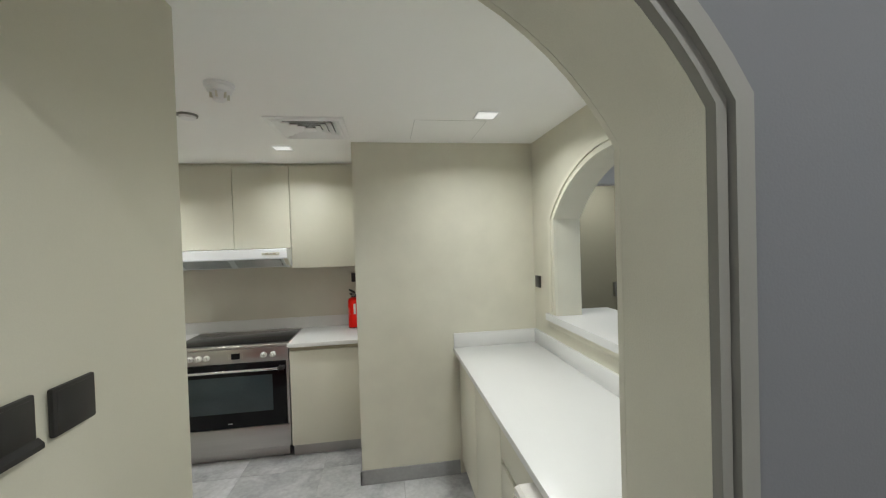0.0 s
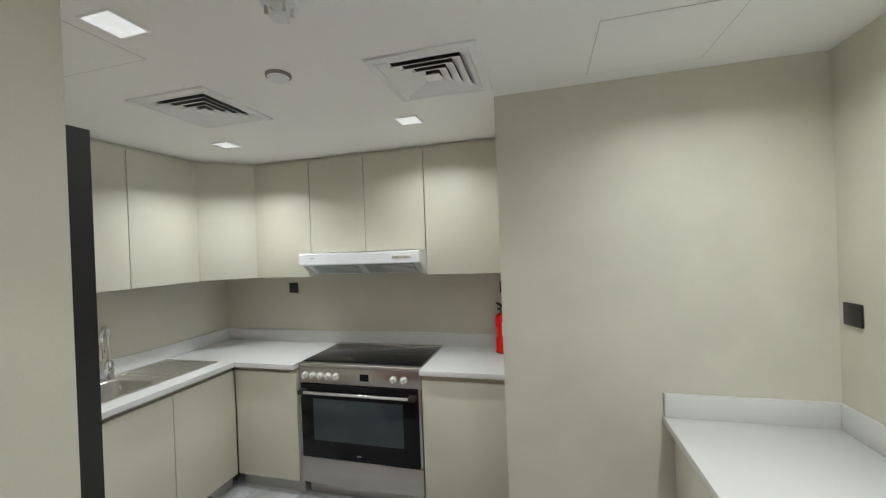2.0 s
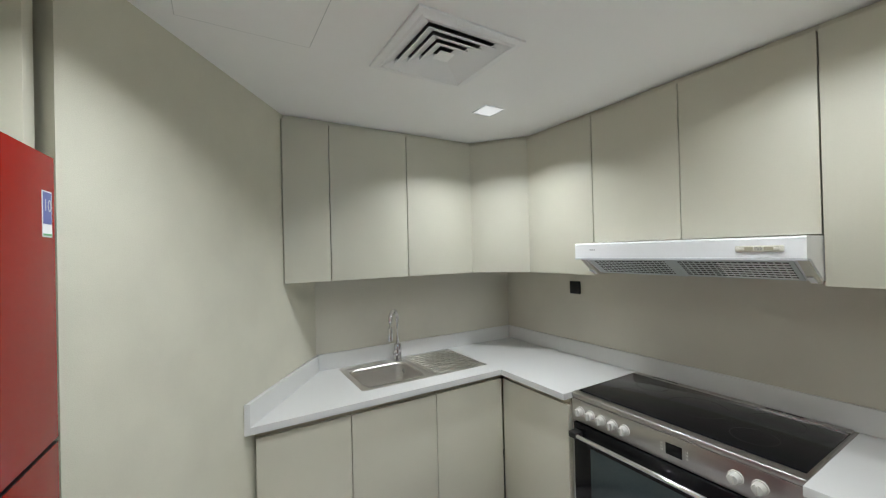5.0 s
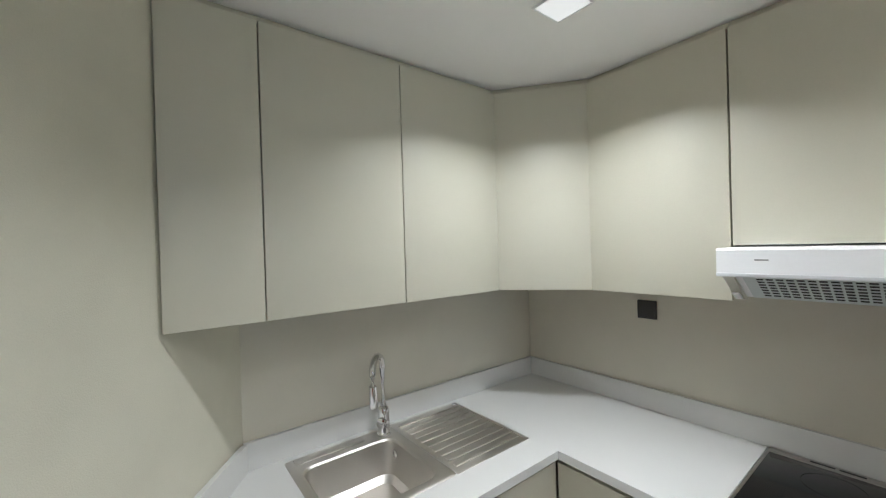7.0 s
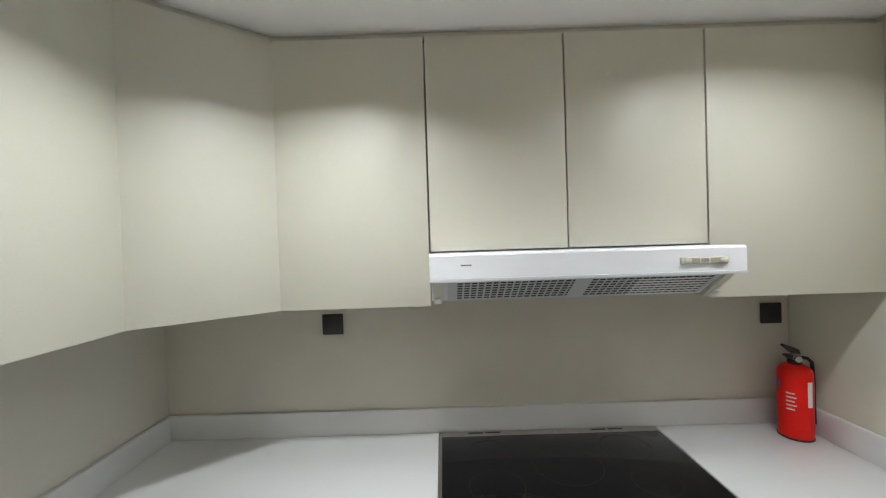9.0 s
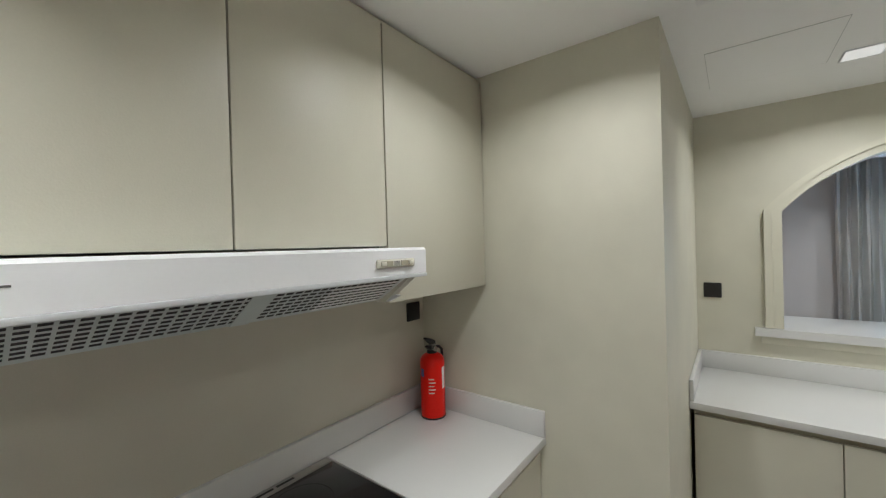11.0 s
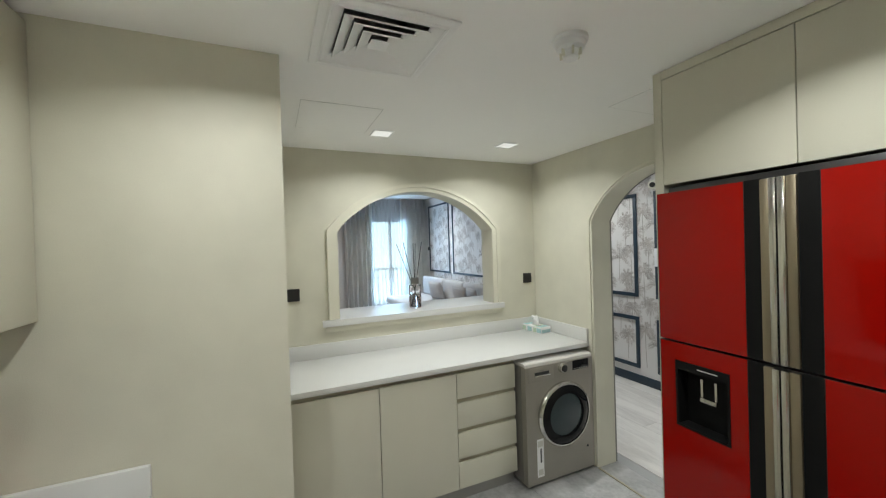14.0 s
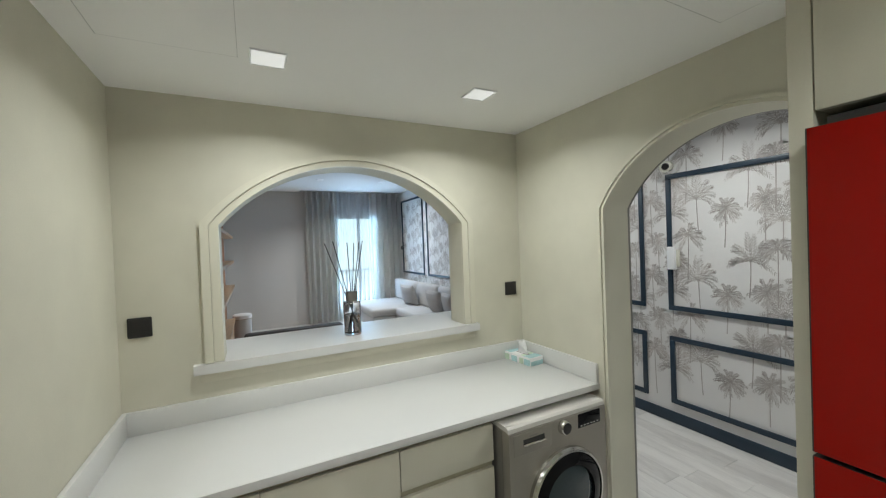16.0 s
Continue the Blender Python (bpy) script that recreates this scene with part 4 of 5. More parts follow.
part("side_panel", box(nb(), MX + 0.05, XW - 0.07, MY1 + 0.0005, MY1 + 0.0035, 0.04, MZ - 0.03, 0.001), GRAPHITE, wm, "dark side panel")
for fy in (MY0 + 0.06, MY1 - 0.06):
    for fx in (MX + 0.06, XW - 0.12):
        part("foot", rod(nb(), (fx, fy, 0), (fx, fy, 0.03), 0.022), BLACK, wm)
cy, cz = 2.018, 0.476
face = pose(MX, cy, cz, 0, -90, 0)
part("door_ring", lathe(nb(), [(0.226, 0), (0.226, 0.018), (0.218, 0.03), (0.208, 0.032), (0.205, 0.02)], face, 64), SILVER, wm, "silver porthole rim")
part("door_bezel", lathe(nb(), [(0.205, 0.012), (0.205, 0.026), (0.19, 0.036), (0.150, 0.040), (0.146, 0.02)], face, 64), BLACK_GLASS, wm, "glossy black porthole bezel")
part("door_glass", lathe(nb(), [(0.147, 0.012), (0.147, 0.026), (0.135, 0.033), (0.10, 0.040), (0.05, 0.045), (0.01, 0.0465)], face, 48), OVEN_GLASS, wm, "dark porthole glass")
dial = pose(MX, 2.022, 0.800, 0, -90, 0)
part("dial", lathe(nb(), [(0.034, 0), (0.034, 0.008), (0.029, 0.026), (0.026, 0.028)], dial, 32), SILVER, wm, "silver programme dial")
part("dial_cap", lathe(nb(), [(0.0255, 0.02), (0.0255, 0.029), (0.021, 0.030)], dial, 32), BLACK, wm, "dark dial face")
part("display", box(nb(), MX - 0.002, MX + 0.001, 1.775, 1.925, 0.765, 0.832, 0.001), BLACK_GLASS, wm, "black display window")
for k in range(6):
    part("display_mark", box(nb(), MX - 0.0026, MX - 0.0018, 1.79 + k * 0.022, 1.80 + k * 0.022, 0.772, 0.776), KNOB, wm)
part("detergent_drawer", box(nb(), MX - 0.003, MX + 0.001, 2.095, 2.315, 0.735, 0.828, 0.002), WASHER, wm)
part("drawer_recess", box(nb(), MX - 0.0035, MX - 0.0028, 2.140, 2.262, 0.781, 0.800), GREY_DARK, wm)
part("drawer_lip", box(nb(), MX - 0.012, MX - 0.002, 2.135, 2.265, 0.771, 0.782, 0.003), SILVER, wm)
part("badge", box(nb(), MX - 0.0036, MX - 0.0029, 2.18, 2.225, 0.806, 0.811), GRAPHITE, wm)
st = part("rating_sticker", box(nb(), MX - 0.0015, MX + 0.0005, 2.202, 2.258, 0.077, 0.338), PAPER, wm, "white energy label")
part("sticker_print", box(nb(), MX - 0.0022, MX - 0.0014, 2.208, 2.252, 0.285, 0.325), KNOB, st)
part("sticker_print", box(nb(), MX - 0.0022, MX - 0.0014, 2.220, 2.232, 0.175, 0.272), INK, st)
part("sticker_print", box(nb(), MX - 0.0022, MX - 0.0014, 2.210, 2.250, 0.09, 0.13), KNOB, st)
part("filter_cap", lathe(nb(), [(0.009, 0), (0.009, 0.002), (0.006, 0.003)], pose(MX, 1.80, 0.19, 0, -90, 0), 16), BLACK, wm)

# ---- ceiling fittings ----
def vent(x, y):
    v = thing("air_outlet", (x, y, CEIL), "white square four-way ceiling air outlet", "air vent", "ceiling air outlets")
    bm = nb()
    prof = [(0.214, CEIL - 0.0005), (0.214, CEIL - 0.008), (0.209, CEIL - 0.011), (0.190, CEIL - 0.011), (0.183, CEIL - 0.016), (0.177, CEIL - 0.014), (0.171, CEIL + 0.03)]
    for k in range(4):
        m = Matrix.Translation((x, y, 0)) @ Matrix.Rotation(k * math.pi / 2, 4, "Z")
        for (ra, za), (rb, zb) in zip(prof, prof[1:]):
            bm.faces.new([bm.verts.new(m @ Vector(p)) for p in ((-ra, -ra, za), (ra, -ra, za), (rb, -rb, zb), (-rb, -rb, zb))])
    bmesh.ops.remove_doubles(bm, verts=bm.verts, dist=0.0001)
    part("frame", bm, WHITE_METAL, v)
    bm = nb()
    box(bm, x - 0.172, x + 0.172, y - 0.172, y + 0.172, CEIL + 0.2, CEIL + 0.21)
    for q in ((-0.172, -0.169, -0.172, 0.172), (0.169, 0.172, -0.172, 0.172), (-0.169, 0.169, -0.172, -0.169), (-0.169, 0.169, 0.169, 0.172)):
        box(bm, x + q[0], x + q[1], y + q[2], y + q[3], CEIL + 0.03, CEIL + 0.199)
    part("duct", bm, DUCT, v, "dark duct behind the blades")
    for i, r in enumerate((0.1755, 0.139, 0.103, 0.067)):
        bm = nb()
        lo, hi, w = CEIL - 0.013 + i * 0.001, CEIL + 0.006, 0.037
        for k in range(4):
            m = Matrix.Translation((x, y, 0)) @ Matrix.Rotation(k * math.pi / 2, 4, "Z")
            a = [bm.verts.new(m @ Vector(p)) for p in ((-r, -r, lo), (r, -r, lo), (r - w, -r + w, hi), (-r + w, -r + w, hi), (-r, -r, lo + 0.003), (r, -r, lo + 0.003), (r - w, -r + w, hi + 0.003), (-r + w, -r + w, hi + 0.003))]
            for f in ((0, 1, 2, 3), (4, 5, 6, 7), (0, 1, 5, 4), (2, 3, 7, 6)):
                bm.faces.new([a[j] for j in f])
        part("blade", bm, WHITE_METAL, v)
    bm = nb()
    r = 0.032
    a = [bm.verts.new((x + sx * r, y + sy * r, CEIL - 0.011)) for sx, sy in ((-1, -1), (1, -1), (1, 1), (-1, 1))]
    t = bm.verts.new((x, y, CEIL + 0.012))
    bm.faces.new(a)
    for k in range(4):
        bm.faces.new((a[k], a[(k + 1) % 4], t))
    part("centre", bm, WHITE_METAL, v)


for x, y in VENTS:
    vent(x, y)


def downlight(x, y, z, watts, group, spread=LAMP_SPREAD):
    d = thing("downlight", (x, y, z), "white square recessed ceiling downlight, switched on", "lamp", group)
    bm = nb()
    for k in range(4):
        m = Matrix.Translation((x, y, 0)) @ Matrix.Rotation(k * math.pi / 2, 4, "Z")
        vs = [bm.verts.new(m @ Vector(p)) for p in ((-0.064, -0.064, z - 0.0005), (0.064, -0.064, z - 0.0005), (0.060, -0.060, z - 0.006), (-0.060, -0.060, z - 0.006), (-0.0575, -0.0575, z - 0.005), (0.0575, -0.0575, z - 0.005), (0.0565, -0.0565, z - 0.0008), (-0.0565, -0.0565, z - 0.0008))]
        for f in ((0, 1, 2, 3), (3, 2, 5, 4), (4, 5, 6, 7)):
            bm.faces.new([vs[i] for i in f])
    box(bm, x - 0.043, x + 0.043, y - 0.043, y + 0.043, z + 0.001, z + 0.026)
    part("frame", bm, WHITE_PLASTIC, d)
    part("diffuser", box(nb(), x - 0.056, x + 0.056, y - 0.056, y + 0.056, z - 0.0035, z - 0.0006, 0.0008), LAMP_GLOW, d, "glowing square diffuser")
    li = bpy.data.lights.new("downlight_beam", "AREA")
    li.shape, li.size, li.energy, li.color, li.spread = "DISK", 0.07, watts, LAMP_COLOUR, radians(spread)
    lo = new("downlight_beam", li)
    lo.matrix_world = Matrix.Translation((x, y, z - 0.0055))


for (x, y), watts, beam in zip(LAMPS, LAMP_WATTS, LAMP_BEAMS):
    downlight(x, y, CEIL, watts, "kitchen downlights", beam)


# flush smoke alarm and cone-shaped heat detector
sm = thing("smoke_alarm", (-1.43, 3.3, CEIL), "small white flush ceiling smoke alarm", "smoke alarm")
part("body", lathe(nb(), [(0.018, -0.022), (0.036, -0.02), (0.042, -0.008), (0.044, 0)], Matrix.Translation((-1.43, 3.3, CEIL - 0.001)), 36), WHITE_PLASTIC, sm)
part("ring", lathe(nb(), [(0.045, -0.010), (0.049, -0.008), (0.050, 0)], Matrix.Translation((-1.43, 3.3, CEIL - 0.0005)), 36), GRAPHITE, sm, "dark shadow ring")
hd = thing("smoke_detector", (-1.108, 2.895, CEIL), "white conical ceiling smoke detector", "smoke detector")
hm = Matrix.Translation((-1.108, 2.895, CEIL - 0.001))
part("base", lathe(nb(), [(0.054, -0.016), (0.06, -0.012), (0.061, 0)], hm, 36), WHITE_PLASTIC, hd)
part("cone", lathe(nb(), [(0.020, -0.072), (0.026, -0.068), (0.030, -0.042), (0.048, -0.034), (0.053, -0.0165)], hm, 36), WHITE_PLASTIC, hd)
for k in range(6):
    a = k * math.pi / 3
    part("vent_fin", box(nb(), -0.003, 0.003, 0.026, 0.038, -0.062, -0.036, 0.0, hm @ Matrix.Rotation(a, 4, "Z")), CREAM_PLASTIC, hd)


# ---- black sockets and switches ----
def wall_plate(place, turn, label, w=0.086, h=0.086, name="wall_socket", group="black wall plates"):
    """Built in the wall's own plane: x across, z up, the front towards -y."""
    m = Matrix.Translation(place) @ Matrix.Rotation(radians(turn), 4, "Z")
    t = thing(name, place, label, "socket" if name == "wall_socket" else "switch", group)
    part("plate", box(nb(), -w / 2, w / 2, -0.011, -0.0005, -h / 2, h / 2, 0.004, m), BLACK, t)
    part("insert", box(nb(), -w * 0.42, w * 0.42, -0.0118, -0.0105, -h * 0.42, h * 0.42, 0.0006, m), BLACK, t)
    return t


wall_plate((-2.548, YB - 0.006, 1.388), 0, "black square socket on the taupe splashback")
wall_plate((-0.722, YB - 0.006, 1.378), 0, "black square socket above the fire extinguisher")
wall_plate((XW, 3.748, 1.381), -90, "black square socket beside the arched hatch")
wall_plate((XW, 1.788, 1.378), -90, "black square switch plate beside the arched hatch", name="wall_switch")
wall_plate((XF, 1.927, 1.407), 90, "black square switch on the fridge side panel", 0.098, 0.088, name="wall_switch")
ctl = wall_plate((XF, 1.797, 1.412), 90, "black wall controller with a bottom ledge", 0.098, 0.088, name="wall_switch")
part("ledge", prism(nb(), [(XF + 0.010, 1.366), (XF + 0.021, 1.364), (XF + 0.021, 1.373), (XF + 0.012, 1.382)], "y", 1.748, 1.846), BLACK, ctl)

# ---- fire extinguisher ----
EX, EY = -0.738, 4.728
ext = thing("fire_extinguisher", (EX, EY, TOP), "red dry-powder fire extinguisher standing on the worktop", "fire extinguisher")
em = Matrix.Translation((EX, EY, TOP))
part("cylinder", lathe(nb(), [(0.05, 0.002), (0.054, 0.006), (0.0545, 0.243), (0.052, 0.258), (0.044, 0.270), (0.030, 0.278), (0.018, 0.282)], em, 40), RED_PAINT, ext)
part("foot_ring", lathe(nb(), [(0.0545, 0.0), (0.0555, 0.001), (0.0555, 0.007), (0.0545, 0.008)], em, 40), BLACK, ext, "black foot ring")
part("valve", lathe(nb(), [(0.013, 0.281), (0.015, 0.285), (0.015, 0.315), (0.010, 0.322)], em, 20), GRAPHITE, ext, "metal valve")
part("lever", prism(nb(), [(EX - 0.046, TOP + 0.350), (EX - 0.040, TOP + 0.356), (EX - 0.010, TOP + 0.346), (EX + 0.012, TOP + 0.334), (EX + 0.016, TOP + 0.318), (EX - 0.012, TOP + 0.322), (EX - 0.030, TOP + 0.338)], "y", EY - 0.010, EY + 0.010), BLACK, ext, "black squeeze lever")
part("carry_handle", prism(nb(), [(EX - 0.040, TOP + 0.314), (EX - 0.034, TOP + 0.318), (EX + 0.015, TOP + 0.316), (EX + 0.015, TOP + 0.298), (EX - 0.020, TOP + 0.298)], "y", EY - 0.009, EY + 0.009), BLACK, ext, "black carrying handle")
part("collar", lathe(nb(), [(0.020, 0.280), (0.022, 0.283), (0.022, 0.292), (0.017, 0.296)], em, 24), BLACK, ext, "black neck collar")
part("gauge", lathe(nb(), [(0.013, 0), (0.013, 0.006), (0.011, 0.008)], pose(EX, EY - 0.014, TOP + 0.30, 90, 0, 0), 20), SILVER, ext)
part("hose", tube(nb(), [(EX + 0.012, EY, TOP + 0.305), (EX + 0.045, EY - 0.004, TOP + 0.300), (EX + 0.0595, EY - 0.008, TOP + 0.285), (EX + 0.0625, EY - 0.01, TOP + 0.22), (EX + 0.0625, EY - 0.012, TOP + 0.05)], 0.0065, 10), BLACK, ext, "black rubber hose")


def wrap_label(a0, a1, za, zb, r=0.0546):
    bm = nb()
    n = 8
    lo = [bm.verts.new((EX + r * math.cos(radians(a0 + (a1 - a0) * i / n)), EY + r * math.sin(radians(a0 + (a1 - a0) * i / n)), TOP + za)) for i in range(n + 1)]
    hi = [bm.verts.new((v.co.x, v.co.y, TOP + zb)) for v in lo]
    for i in range(n):
        bm.faces.new((lo[i], lo[i + 1], hi[i + 1], hi[i]))
    return bm


part("label", wrap_label(-92, -70, 0.13, 0.225), PAPER, ext, "white instruction label")
part("label", wrap_label(155, 176, 0.185, 0.22), BLUE, ext, "small blue label")
for i, zz in enumerate((0.175, 0.16, 0.145, 0.13, 0.115)):
    part("print_bar", wrap_label(-160, -134 + (i % 2) * 6, zz, zz + 0.005), CREAM_PLASTIC, ext)

# ---- reed diffuser on the hatch sill ----
RX, RY = 0.83, 2.80
rd = thing("reed_diffuser", (RX, RY, SILL), "clear glass reed diffuser with grey collar and dark reeds", "diffuser")
rm = Matrix.Translation((RX, RY, SILL))
part("bottle", lathe(nb(), [(0.0475, 0.0), (0.049, 0.003), (0.049, 0.185), (0.046, 0.191), (0.032, 0.193), (0.030, 0.196), (0.0285, 0.193), (0.0435, 0.185), (0.0445, 0.178), (0.0445, 0.014), (0.041, 0.011)], rm, 40), GLASS, rd)
part("oil", lathe(nb(), [(0.040, 0.0115), (0.044, 0.0145), (0.044, 0.115), (0.0435, 0.1155)], rm, 40), SMOKE, rd, "dark scented oil")
part("collar", lathe(nb(), [(0.031, 0.1935), (0.0335, 0.194), (0.0335, 0.248), (0.031, 0.250), (0.02, 0.250)], rm, 32), GRAPHITE, rd, "grey collar")
for i, (ax, ay, ll) in enumerate(((0.10, -0.05, 0.53), (0.05, -0.09, 0.54), (0.06, 0.13, 0.53), (-0.03, 0.10, 0.54), (-0.10, -0.03, 0.53), (-0.07, 0.03, 0.53))):
    top = Vector((RX + ax, RY + ay, SILL + ll))
    low = Vector((RX - ax * 0.30, RY - ay * 0.30, SILL + 0.016))
    part("reed", tube(nb(), [low, top], 0.0026, 6), REED, rd)

# ---- tissue box ----
tb = thing("tissue_box", (0.54, 1.80, TOP), "teal and white tissue box with a tissue pulled up", "tissue box")
tm = pose(0.545, 1.795, TOP, 0, 0, 6)
part("carton", box(nb(), -0.115, 0.115, -0.055, 0.055, 0, 0.052, 0.002, tm), PAPER, tb)
for x0, x1, mm in ((-0.112, -0.06, TEAL), (-0.055, -0.02, GREEN), (0.0, 0.05, TEAL), (0.07, 0.11, GREEN)):
    part("print", box(nb(), x0, x1, 0.055, 0.0556, 0.004, 0.04, 0, tm), mm, tb)
part("print", box(nb(), -0.1156, -0.115, -0.05, 0.05, 0.004, 0.03, 0, tm), TEAL, tb)
for x0, x1, mm in ((-0.11, -0.05, TEAL), (0.06, 0.11, TEAL), (-0.045, -0.02, GREEN)):
    part("print", box(nb(), x0, x1, -0.05, 0.05, 0.052, 0.0526, 0, tm), mm, tb)
part("slot", box(nb(), -0.05, 0.05, -0.012, 0.012, 0.0526, 0.0532, 0, tm), GRAPHITE, tb)
bm = nb()
rings = []
for i in range(9):
    f = i / 8
    ring = []
    for k in range(14):
        a = 2 * math.pi * k / 14
        w = (0.038 - 0.022 * f) * (1 + 0.25 * math.sin(3 * a + 4 * f))
        ring.append((tm @ Vector((w * math.cos(a) + 0.02 * f * f, (0.008 + 0.012 * f) * math.sin(a) * (1 + 0.4 * math.sin(2 * a)), 0.053 + 0.075 * f + 0.008 * math.sin(2 * a) * f)))[:])
    rings.append(ring)
loft(bm, rings)
part("tissue", bm, PAPER, tb, "crumpled white tissue")

# ---- living room ----
def wave_sheet(name, parent, x, y0, y1, z_lo, z_hi, depth, folds, mat, thick=0.006):
    bm = nb()
    n = folds * 10
    rng = random.Random(int(y0 * 100) + folds)
    ph = [rng.uniform(-0.6, 0.6) for _ in range(n + 1)]
    cols = []
    for i in range(n + 1):
        f = i / n
        y = y0 + (y1 - y0) * f
        d = depth * math.sin(2 * math.pi * folds * f + 0.5 * math.sin(5 * f))
        row = []
        for j in range(5):
            g = j / 4
            row.append(bm.verts.new((x + d * (0.75 + 0.5 * (1 - g)) + 0.008 * ph[i], y + 0.01 * math.sin(7 * g + i), z_lo + (z_hi - z_lo) * g)))
        cols.append(row)
    for a, b in zip(cols, cols[1:]):
        for j in range(4):
            bm.faces.new((a[j], b[j], b[j + 1], a[j + 1]))
    bmesh.ops.solidify(bm, geom=bm.faces[:], thickness=thick)
    return part(name, bm, mat, parent)


SHEER = bpy.data.materials.new("sheer_voile")
SHEER.use_nodes = True
sn = SHEER.node_tree
sb = sn.nodes["Principled BSDF"]
sb.inputs["Base Color"].default_value = (0.85, 0.88, 0.92, 1)
sb.inputs["Roughness"].default_value = 0.9
tr = sn.nodes.new("ShaderNodeBsdfTransparent")
tl = sn.nodes.new("ShaderNodeBsdfTranslucent")
tl.inputs[0].default_value = (0.8, 0.85, 0.9, 1)
m1, m2 = sn.nodes.new("ShaderNodeMixShader"), sn.nodes.new("ShaderNodeMixShader")
m1.inputs[0].default_value, m2.inputs[0].default_value = 0.5, 0.40
sn.links.new(sb.outputs[0], m1.inputs[1]), sn.links.new(tl.outputs[0], m1.inputs[2])
sn.links.new(m1.outputs[0], m2.inputs[1]), sn.links.new(tr.outputs[0], m2.inputs[2])
sn.links.new(m2.outputs[0], sn.nodes["Material Output"].inputs[0])

cur = thing("curtain", (XFAR - 0.2, 1.8, 0), "heavy grey full-height curtain drawn to one side", "curtain", "living room curtains")
wave_sheet("cloth", cur, XFAR - 0.2, 1.52, 2.22, 0.03, CEIL_L - 0.012, 0.068, 6, CURTAIN)
cur2 = thing("curtain", (XFAR - 0.2, 0.3, 0), "heavy grey full-height curtain gathered beside the sofa", "curtain", "living room curtains")
wave_sheet("cloth", cur2, XFAR - 0.2, YPALM + 0.06, 0.78, 0.03, CEIL_L - 0.012, 0.068, 6, CURTAIN)
sh = thing("sheer_curtain", (XFAR - 0.12, 1.05, 0), "white sheer voile across the balcony door", "curtain")
wave_sheet("cloth", sh, XFAR - 0.11, 0.35, 1.72, 0.03, CEIL_L - 0.012, 0.02, 14, SHEER, 0.001)
rail = thing("curtain_rail", (XFAR - 0.16, 1.05, CEIL_L), "slim white double curtain rail", "curtain rail")
part("track", box(nb(), XFAR - 0.2201, XFAR - 0.18, YPALM + 0.02, 2.3, CEIL_L - 0.012, CEIL_L - 0.001), ALU, rail)
part("track", box(nb(), XFAR - 0.13, XFAR - 0.09, YPALM + 0.02, 2.3, CEIL_L - 0.012, CEIL_L - 0.001), ALU, rail)

bd = tagged(new("door_1"), "white aluminium glazed balcony door with two leaves", "door", kind="structure")
bm = nb()
for a, b, c, d in ((0.25, 0.31, 0, 2.42), (1.69, 1.75, 0, 2.42), (0.95, 1.02, 0, 2.42)):
    box(bm, XFAR + 0.04, XFAR + 0.1, a, b, c, d, 0.004)
box(bm, XFAR + 0.041, XFAR + 0.099, 0.31, 1.69, 2.36, 2.42), box(bm, XFAR + 0.041, XFAR + 0.099, 0.31, 1.69, 0, 0.1)
part("frame", bm, ALU, bd)
for a, b in ((0.31, 0.95), (1.02, 1.69)):
    p = part("pane", box(nb(), XFAR + 0.066, XFAR + 0.074, a, b, 0.1, 2.36), GLASS, bd)
    p.visible_shadow = False
part("handle", box(nb(), XFAR + 0.02, XFAR + 0.04, 1.03, 1.06, 0.98, 1.14, 0.006), GRAPHITE, bd)
structure("balcony", box(nb(), XFAR + 0.15, XFAR + 1.6, -0.6, 2.6, -0.1, -0.01), TILE, "pale tiled balcony floor", "floor")
bal = thing("balcony_railing", (XFAR + 1.45, 1.0, 0), "pale metal balcony railing with upright bars", "railing")
part("handrail", box(nb(), XFAR + 1.42, XFAR + 1.48, -0.6, 2.6, 1.02, 1.07, 0.006), ALU, bal)
part("bottom_rail", box(nb(), XFAR + 1.43, XFAR + 1.47, -0.6, 2.6, 0.06, 0.1), ALU, bal)
for py in (-0.55, 0.98, 2.5):
    part("post", box(nb(), XFAR + 1.43, XFAR + 1.47, py, py + 0.04, -0.01, 1.02), ALU, bal)
for i in range(27):
    part("bar", box(nb(), XFAR + 1.44, XFAR + 1.46, -0.58 + i * 0.12, -0.56 + i * 0.12, 0.1, 1.02), ALU, bal)
bk = new("backdrop", finish("backdrop", box(nb(), XFAR + 60, XFAR + 60.2, -60, 60, -15, 30), OUTSIDE))
tagged(bk, "bright hazy daylight beyond the balcony", "backdrop", kind="structure")

# shelves, console and stool on the living room wall
for zz in (1.93, 1.472, 1.015):
    shf = thing("wall_shelf", (3.5, YLEFT - 0.14, zz), "long thick oak floating shelf on the terracotta panel", "shelf", "oak wall shelves")
    part("board", box(nb(), 1.87, 6.85, YLEFT - 0.185, YLEFT - 0.031, zz, zz + 0.046, 0.003), WOOD, shf)
con = thing("console_table", (4.4, 3.68, 0), "long low oak console under the wall shelves", "console table")
part("top", box(nb(), 2.5, 5.42, 3.57, YLEFT - 0.031, 0.60, 0.64, 0.003), WOOD, con)
part("body", box(nb(), 2.52, 5.40, 3.59, YLEFT - 0.032, 0.08, 0.599), WOOD, con)
for lx in (2.7, 5.2):
    part("leg", box(nb(), lx - 0.02, lx + 0.02, 3.62, 3.66, 0, 0.08), BLACK, con)
QX, QY = 5.64, 3.475
stool = thing("drum_stool", (QX, QY, 0), "white upholstered drum stool with a piped lid", "stool")
sm_ = Matrix.Translation((QX, QY, 0))
